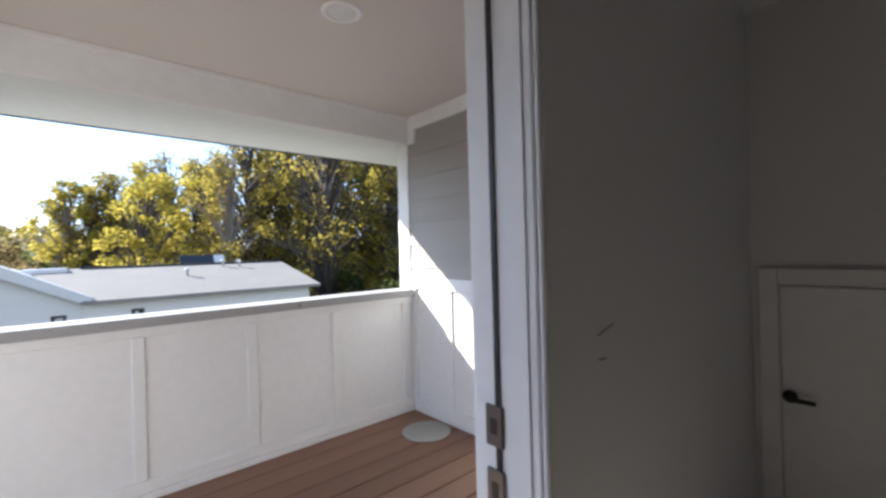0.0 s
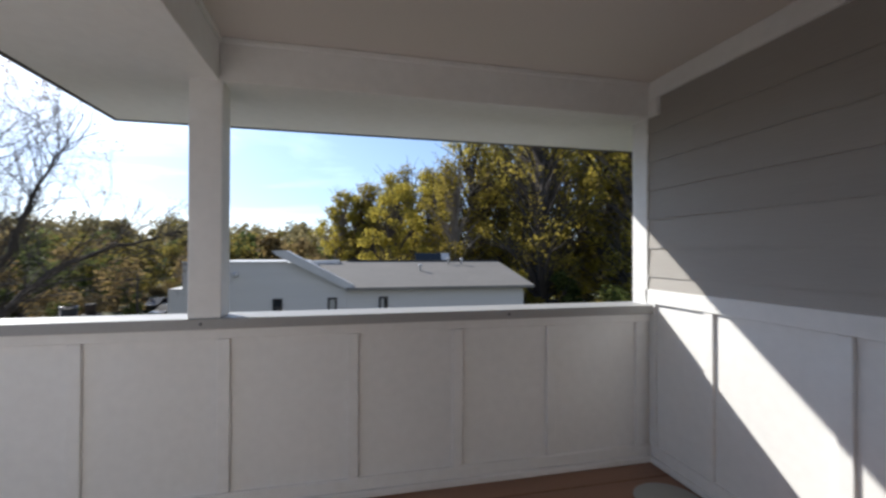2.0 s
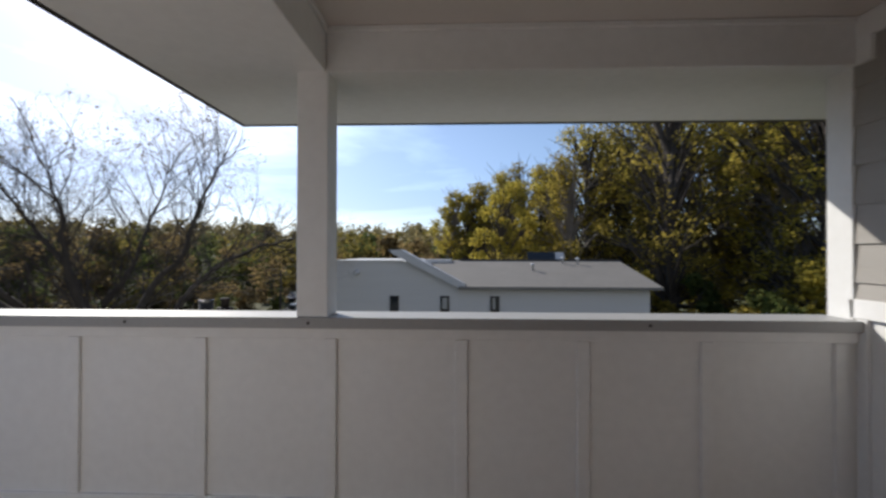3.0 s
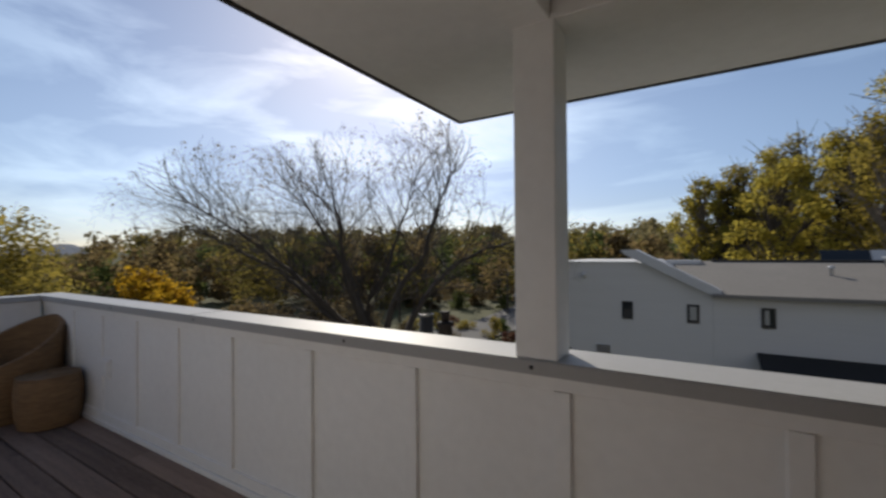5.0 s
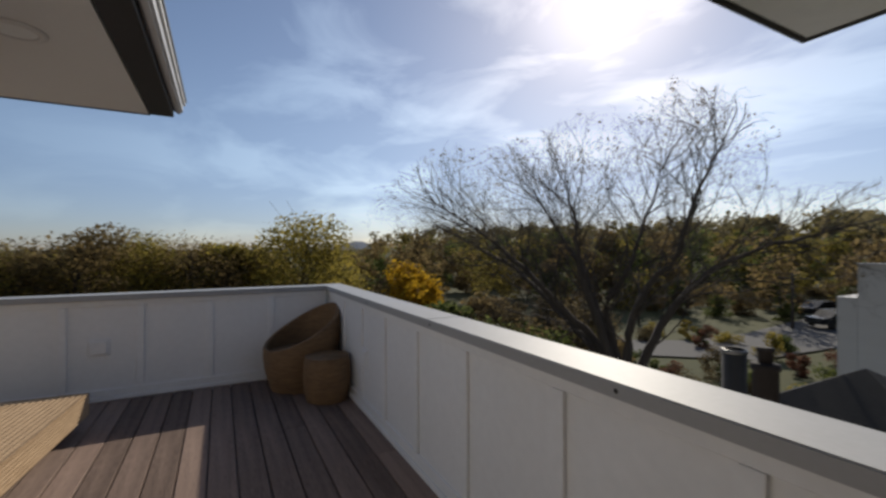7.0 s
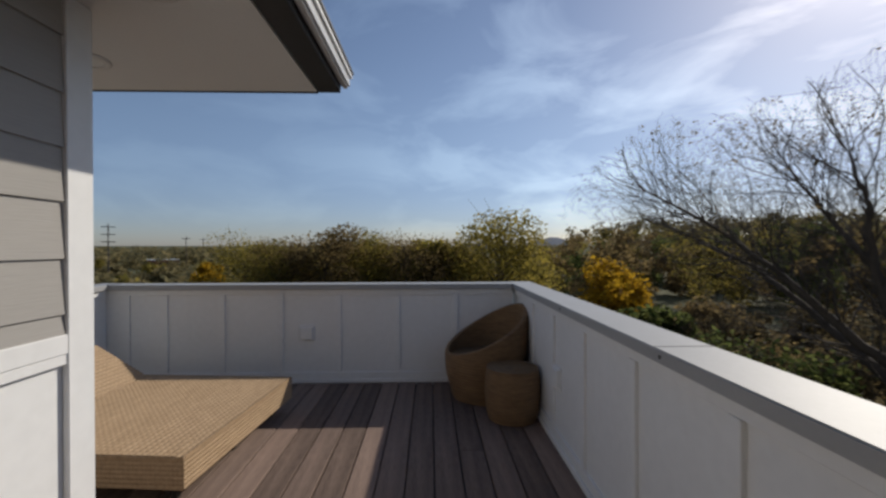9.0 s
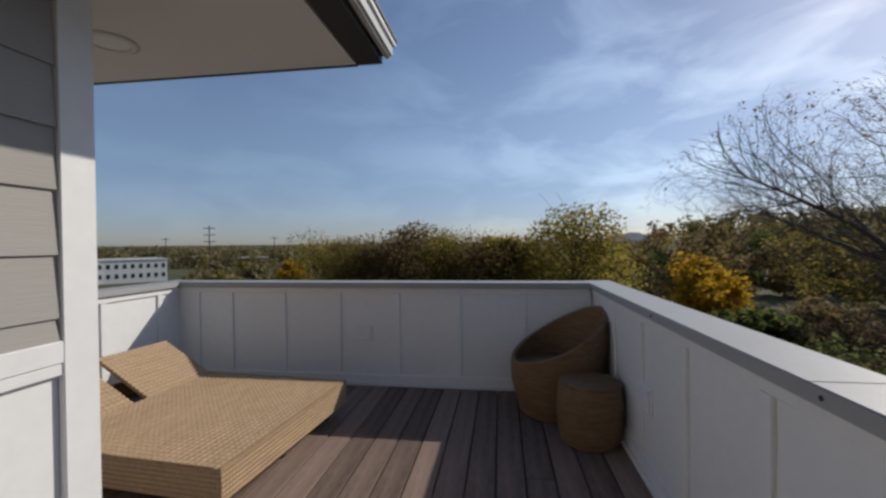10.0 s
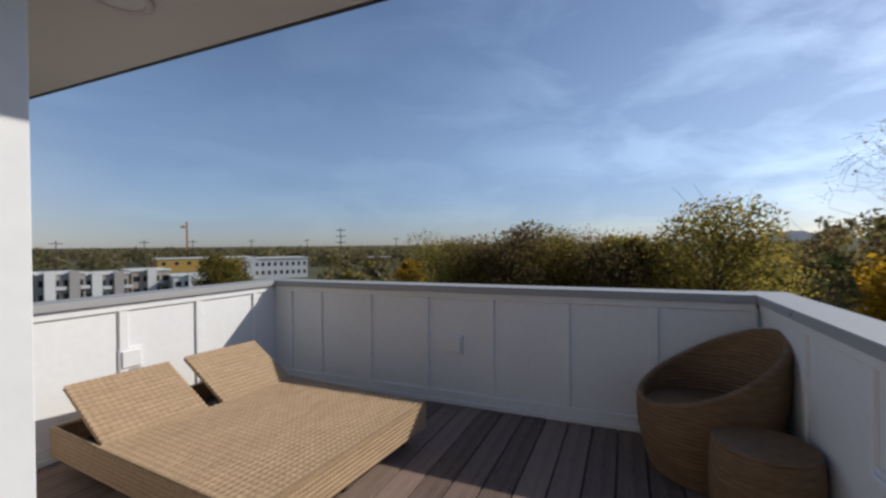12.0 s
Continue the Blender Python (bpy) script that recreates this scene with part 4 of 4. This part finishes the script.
# the big spreading bare tree: limbs that fork again and again inside an uneven crown outline
def bare_tree(x, y, z0, seed):
    tree = thing("bare_tree", "wide spreading nearly bare tree with dark limbs and few leaves", "tree", m=pose(x, y, z0))
    g = random.Random(seed)
    right, fwd, up = Vector((0.788, 0.616, 0.0)), Vector((-0.616, 0.788, 0.0)), Vector((0, 0, 1))
    crown_r = (-9.3, -8.0, -5.5, -3.6, -2.2, -0.6, 0.6, 1.6, 3.0, 4.0, 4.5, 5.5, 6.7, 8.0)
    crown_z = (8.6, 9.6, 10.7, 11.4, 11.0, 11.8, 11.7, 12.2, 11.5, 10.4, 9.2, 9.3, 9.4, 8.3)
    lines, tips = [], []

    def inside(p):
        r, f = p.dot(right), p.dot(fwd)
        if not -9.3 < r < 8.0:
            return False
        return p.z < float(np.interp(r, crown_r, crown_z)) - 0.05 * f * f and abs(f) < 4.6

    def shoot(p, d, length, rad, level):
        """One branch: it wanders a little, bends up, thins out and sends side shoots forward."""
        n = max(2, int(length / (0.27 if level < 3 else 0.17)))
        pts, side = [(p.copy(), rad)], g.choice((-1, 1))
        for i in range(n):
            wild = Vector((g.gauss(0, 1), g.gauss(0, 1), g.gauss(0, 0.7)))
            d = (d + wild * (0.17 if level < 3 else 0.2) + up * (0.035 if level < 3 else 0.015)).normalized()
            p = p + d * (length / n)
            if not inside(p):
                break
            now = max(0.0029, rad * (1 - 0.85 * (i + 1) / n))
            pts.append((p.copy(), now))
            if level < 5 and i >= (1 if level < 3 else 0) and g.random() < (0.95, 0.92, 0.85, 0.7, 0.45)[level]:
                axis = d.cross(Vector((g.gauss(0, 1), g.gauss(0, 1), g.gauss(0, 1)))).normalized()
                turn = Matrix.Rotation(radians(g.uniform(28, 62)) * side, 3, axis)
                side = -side
                rest = length * (1 - (i + 1) / n)
                shoot(p, turn @ d, max(rest * g.uniform(0.45, 0.8), 0.28), now * 0.58, level + 1)
        if len(pts) > 1:
            lines.append(pts)
            if level > 2:
                tips.append(pts[-1][0])

    base, fork = Vector((0.15, 0.05, -0.4)), Vector((0.25, 0.15, 2.5))
    lines.append([(base, 0.42), (Vector((0.2, 0.1, 1.2)), 0.34), (fork, 0.32)])
    # the main limbs as they arch out from the fork: (along, up, depth) of their joints
    limbs = (((-0.4, 4.4, -0.2), (-1.4, 5.5, -0.6), (-2.6, 6.9, -1.1), (-4.0, 8.1, -1.4), (-5.4, 9.0, -1.6)),
             ((-0.5, 3.9, 0.6), (-1.9, 5.3, 1.2), (-3.3, 6.5, 1.6), (-5.0, 7.5, 1.8), (-6.4, 8.2, 1.9)),
             ((-0.4, 5.1, 0.5), (-1.1, 6.9, 0.9), (-2.0, 8.4, 1.2), (-2.9, 9.9, 1.4)),
             ((0.0, 4.5, 0.2), (-0.2, 5.6, 0.1), (0.4, 6.8, 0.0), (1.0, 8.5, 0.2), (1.5, 10.1, 0.3)),
             ((-0.2, 4.8, -0.8), (-0.8, 6.6, -1.4), (-0.9, 8.2, -1.7), (-1.2, 9.4, -1.8)),
             ((0.4, 4.5, -0.4), (0.8, 6.1, -0.9), (1.7, 7.4, -1.3), (2.2, 9.1, -1.6), (2.7, 10.2, -1.7)),
             ((1.0, 4.3, 0.3), (1.8, 5.7, 0.6), (2.7, 6.7, 0.9), (3.9, 7.4, 1.0), (5.1, 7.8, 1.0), (6.4, 8.2, 0.9)))
    for joints in limbs:
        way = [fork] + [right * a + fwd * c + up * b for a, b, c in joints]
        fine = []
        for k in range(len(way) - 1):
            p0, p1, p2, p3 = way[max(k - 1, 0)], way[k], way[k + 1], way[min(k + 2, len(way) - 1)]
            for q in range(4):
                t = q / 4
                fine.append(0.5 * (2 * p1 + (p2 - p0) * t + (2 * p0 - 5 * p1 + 4 * p2 - p3) * t * t + (3 * p1 - p0 - 3 * p2 + p3) * t ** 3) + Vector((g.gauss(0, 0.03), g.gauss(0, 0.03), g.gauss(0, 0.03))))
        fine.append(way[-1])
        n = len(fine) - 1
        lines.append([(p, 0.155 * (1 - i / n) ** 1.1 + 0.02) for i, p in enumerate(fine)])
        for i in range(4, n + 1):
            d = (fine[i] - fine[i - 1]).normalized()
            for _ in range((3 if joints[1][0] < -1.0 else 2) if i > 7 else 1):
                axis = d.cross(Vector((g.gauss(0, 1), g.gauss(0, 1), g.gauss(0, 1)))).normalized()
                out = (Matrix.Rotation(radians(g.uniform(25, 55)), 3, axis) @ d + up * 0.15).normalized()
                shoot(fine[i], out, g.uniform(2.2, 4.2), 0.015 + 0.016 * (1 - i / n), 1)
        shoot(fine[-1], d, 3.2, 0.019, 1)
    limb_v, limb_f = tubes([line for line in lines if line[0][1] > 0.012], 5)
    raw("trunk", limb_v, limb_f, M_BARK, tree, True)
    twig_v, twig_f = tubes([line for line in lines if line[0][1] <= 0.012], 3)
    raw("brushwork", twig_v, twig_f, M_BARK, tree, True)
    pts = np.array([tuple(t) for t in tips if g.random() < (0.17 if t.z > 9.8 else 0.03)])
    quads("crown", leaves(pts, np.full((len(pts), 3), 0.12), len(pts) * 3, 0.036, seed), L_BROWN, tree)


BX, BY = by_bearing(40.3, 14.5, -2.8, -1.2)
bare_tree(BX, BY, GROUND, 5)


# ---- far woods ----
def woods(name, spots, material, count, size, label, seed):
    g = np.random.default_rng(seed)
    allq = []
    for x, y, h, w in spots:
        cs, rs = lobes(h, w, int(abs(x * 13 + y * 7)) % 9999, 9, 0.1)
        q = leaves(cs, rs, count, size * (0.8 + 0.4 * g.random()), int(abs(x * 31 + y * 3)) % 99999, 0.2)
        q[:, :, 0] += x
        q[:, :, 1] += y
        q[:, :, 2] += height(x, y)
        allq.append(q)
    return tagged(quads(name, np.concatenate(allq), material), label, "woods", kind="stuff")


g = random.Random(21)
near_s, mid_s, far_s = [], [], []
for i in range(150):
    deg = g.uniform(-6, 76)
    dist = g.uniform(52, 105)
    near_s.append((*by_bearing(deg, dist), g.uniform(6.5, 10.0), g.uniform(6, 10)))
for i in range(260):
    deg = g.uniform(-45, 128)
    dist = g.uniform(105, 260) if deg < 72 else g.uniform(70, 200)
    tall = g.uniform(7, 12) if deg < 72 else g.uniform(4, 7)
    mid_s.append((*by_bearing(deg, dist), tall, g.uniform(8, 14)))
for i in range(800):
    deg = g.uniform(-45, 90) if i % 2 else g.uniform(90, 168)
    dist = g.uniform(220, 900)
    far_s.append((*by_bearing(deg, dist), g.uniform(8, 13) if deg < 71 else g.uniform(4, 7.5), g.uniform(16, 30)))
for k, (m_near, m_mid) in enumerate(((L_BROWN, L_FAR), (L_OLIVE, L_FAR), (L_GREEN, L_OLIVE))):
    woods("near_woods", near_s[k::3], m_near, 1080, 0.26, "brown and olive autumn trees in the valley", 1 + k)
    woods("middle_woods", mid_s[k::3], m_mid, 480, 0.5, "dull olive autumn woods on the slopes", 5 + k)
woods("far_woods", far_s, L_FAR, 160, 1.2, "dark tree line along the horizon", 3)


# ---- town beyond the end of the deck ----
def block(deg, dist, width, depth, top, label, material, floors=3, cols=5, cat="building", pane=0.65, bays=0, tower=False):
    """A flat-roofed town building that faces the deck; bays stand proud of its front, a tower rises at one end."""
    x, y = by_bearing(deg, dist)
    b = thing("apartment_building", label, cat, group="town buildings", m=pose(x, y, 0, 0, 0, deg + 12))
    z0 = height(x, y) - 1.5
    part("wall", box(-width / 2, width / 2, 0, depth, z0, top), material, b)
    part("roof", box(-width / 2 - 0.3, width / 2 + 0.3, -0.3, depth + 0.3, top + 0.01, top + 0.35), M_TOWN_TRIM, b, "pale flat roof edge")
    for k in range(bays):
        bx = -width / 2 + width * (k + 0.5) / bays
        part("bay", box(bx - 0.9, bx + 0.9, -1.0, -0.002, z0, top + 0.7), M_TOWN if k % 2 == 0 else M_TOWN_G, b)
        part("balcony", box(bx + 1.0, bx + 2.6, -0.9, -0.003, top - 3.3, top - 2.6), M_GUTTER, b, "pale balcony front")
    if tower:
        part("stair_tower", box(-width / 2 - 2.4, -width / 2 + 0.6, -0.8, depth * 0.6, z0, top + 0.7), material, b)
    for r in range(floors):
        for c in range(cols):
            wx = -width / 2 + width * (c + 0.5) / cols
            wz = top - 1.9 - r * 2.9
            win = part("window", box(wx - pane, wx + pane, -0.06, -0.005, wz - 0.6, wz + 0.7), M_DARK, b)
            part("pane", box(wx - pane + 0.1, wx + pane - 0.1, -0.1, -0.061, wz - 0.5, wz + 0.6), M_GLASS, win)


M_TOWN_TRIM = surface("town_roof_trim", (0.62, 0.62, 0.6), 0.6, 0.08, 4, 0.3, 0.1)
M_TOWN = surface("town_white_render", (0.62, 0.62, 0.61), 0.8, 0.06, 4, 0.2, 0.1)
M_TOWN_G = surface("town_grey_brick", (0.33, 0.31, 0.295), 0.8, 0.12, 4, 0.2, 0.1)
block(133.9, 160, 18, 14, -2.5, "white three-storey block with small dark windows", M_TOWN, 3, 9, pane=0.4, tower=True)
block(143.5, 125, 8, 10, -5.6, "pale apartment block with flat roof", M_TOWN, 2, 4, bays=1)
block(147.4, 128, 8, 12, -4.1, "tan brick apartment block with white stair bays", surface("tan_brick", (0.36, 0.31, 0.26), 0.85, 0.1, 5, 0.3, 0.1), 2, 4, bays=1)
block(151.2, 124, 8, 12, -4.4, "grey brick apartment block with white bays", M_TOWN_G, 2, 4, bays=2)
block(154.8, 122, 8, 12, -3.9, "grey and white apartment block with balconies", M_TOWN_G, 2, 4, bays=2)
block(158.8, 124, 9, 12, -3.6, "white apartment block with flat roof", M_TOWN, 2, 4, bays=1)
block(142.2, 210, 36, 14, -3.0, "long low ochre warehouse", surface("ochre_cladding", (0.42, 0.26, 0.07), 0.7, 0.1, 4, 0.2, 0.1), 1, 8)
block(117.3, 130, 6, 6, -5.9, "low white store building", M_TOWN, 1, 2)
block(121.6, 240, 12, 8, -4.8, "low red-brown brick building among trees", surface("red_brick", (0.28, 0.13, 0.08), 0.85, 0.1, 5, 0.3, 0.1), 1, 4)
block(113.5, 420, 26, 10, -1.2, "long pale shed far across the plain", M_TOWN, 1, 6)


def mast(deg, dist, z1, r, label, name, material, arms=0):
    x, y = by_bearing(deg, dist)
    m = thing(name, label, "pole", group="poles", m=pose(x, y, 0))
    part("pole", turned([(r, height(x, y) - 1), (r * 0.6, z1)], 8), material, m)
    for i in range(arms):
        part("crossarm", at(box(-r * 7, r * 7, -r * 0.5, r * 0.5, -r * 0.5, r * 0.5), pose(0, 0, z1 - r * 4 - i * r * 9, 0, 0, deg)), material, m)


mast(126.5, 130, 7.1, 0.2, "tall grey utility mast above the trees", "utility_mast", M_BARK, 3)
for i, (deg, dist, z1) in enumerate(((119.5, 260, 7), (131, 300, 7), (137.5, 280, 6.5), (143.7, 260, 6), (148.3, 240, 5.5), (117.8, 320, 7.5), (113.2, 330, 6), (155.5, 230, 5))):
    mast(deg, dist, z1, 0.3, "thin grey utility pole far off", "utility_pole", M_BARK, 1)
mast(37.3, 42, -0.3, 0.13, "wooden street utility pole", "utility_pole", M_BARK, 1)
mast(22.5, 46, -0.5, 0.13, "wooden street utility pole", "utility_pole", M_BARK, 1)

for k in range(3):
    a, b = by_bearing(63, 27), by_bearing(37.3, 42)
    za, zb = -3.7 - 0.35 * k, -1.0 - 0.45 * k
    line = [(Vector((a[0] + (b[0] - a[0]) * t / 12, a[1] + (b[1] - a[1]) * t / 12, za + (zb - za) * t / 12 - 0.8 * math.sin(math.pi * t / 12))), 0.014) for t in range(13)]
    v, f = tubes([line], 5)
    cable = raw("power_cable", v, f, M_BLACK, None, True)
    tagged(cable, "thin black power cable strung between poles", "cable", group="power cables")
mast(63, 27, -3.3, 0.12, "wooden street utility pole among shrubs", "utility_pole", M_BARK, 1)

M_CRANE = surface("crane_orange", (0.55, 0.22, 0.06), 0.6, 0.1, 5, 1, 0.0)
cx, cy = by_bearing(144.4, 420)
crane = thing("tower_crane", "orange tower crane far beyond the town", "crane", m=pose(cx, cy, 0, 0, 0, 145))
part("tower", box(-0.7, 0.7, -0.7, 0.7, height(cx, cy), 24), M_CRANE, crane)
part("jib", at(box(-0.6, 0.6, -1.0, 26.0, -0.5, 0.5), pose(0, 0, 20)), M_CRANE, crane)
part("counter_jib", box(-4.5, -1.3, -1.0, 1.0, 18.5, 20.5), M_CRANE, crane)

# wooded hill on the skyline; distance haze is painted in as blue-grey
M_HILL = surface("hazed_hill_woods", (0.095, 0.115, 0.15), 1.0, 0.1, 0.05, 0.01, 0.0)
hv, hf = [], []
for i in range(61):
    deg = 62 + 30 * i / 60
    top = 6 + 26 * math.exp(-((deg - 73.6) / 2.3) ** 2) + 8 * math.exp(-((deg - 79.5) / 4.0) ** 2) + 1.2 * math.sin(deg * 7.0)
    for dist, z in ((1250, -14.0), (1500, top), (1800, -14.0)):
        hv.append((*by_bearing(deg, dist), z))
for i in range(60):
    for j in (0, 1):
        a = i * 3 + j
        hf.append((a, a + 3, a + 4, a + 1))
tagged(raw("backdrop_hill", hv, hf, M_HILL, None, True), "wooded hill on the far skyline, distance haze painted as blue-grey", "hill", kind="structure")

M_YELLOW = surface("sign_yellow", (0.75, 0.42, 0.02), 0.5, 0.05, 5, 1, 0.0)
sx, sy = by_bearing(128.3, 120)
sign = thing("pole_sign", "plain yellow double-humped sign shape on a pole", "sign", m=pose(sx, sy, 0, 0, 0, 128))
part("post", turned([(0.2, height(sx, sy) - 1), (0.2, -8.2)], 8), M_BARK, sign)
for s in (-0.75, 0.75):
    line = [(Vector((s - 0.72 * math.cos(math.pi * k / 12), 0, -8.2 + 2.6 * math.sin(math.pi * k / 12))), 0.16) for k in range(13)]
    v, f = tubes([line], 6)
    raw("arch", v, f, M_YELLOW, sign, True)


def parked_car(x, y, rot, tint, label):
    z = height(x, y) + 0.2
    car = thing("parked_car", label, "car", group="parked cars", m=pose(x, y, z, 0, 0, rot))
    body = bmesh.new()
    sec = [(-2.2, 0.35), (-2.2, 0.85), (-1.3, 0.95), (-0.7, 1.45), (0.9, 1.48), (1.7, 1.0), (2.2, 0.9), (2.2, 0.35)]
    a = [body.verts.new((u, -0.85, w)) for u, w in sec]
    b = [body.verts.new((u, 0.85, w)) for u, w in sec]
    body.faces.new(a)
    body.faces.new(list(reversed(b)))
    for i in range(len(sec)):
        body.faces.new((a[i], a[(i + 1) % 8], b[(i + 1) % 8], b[i]))
    bmesh.ops.recalc_face_normals(body, faces=body.faces)
    bmesh.ops.bevel(body, geom=list(body.edges), offset=0.08, segments=2, affect="EDGES")
    part("body", body, tint, car)
    for u in (-1.35, 1.35):
        for s in (-0.82, 0.82):
            part("wheel", at(turned([(0.33, -0.1), (0.33, 0.1)], 16), pose(u, s, 0.33, 90, 0, 0)), M_BLACK, car)


M_CAR = surface("dark_car_paint", (0.02, 0.022, 0.026), 0.25, 0.1, 5, 1, 0.0, spec=0.6)
parked_car(-19.0, 45.0, 70, M_CAR, "dark parked car at the roadside")
parked_car(-22.5, 51.5, 75, M_CAR, "dark parked car farther along the roadside")
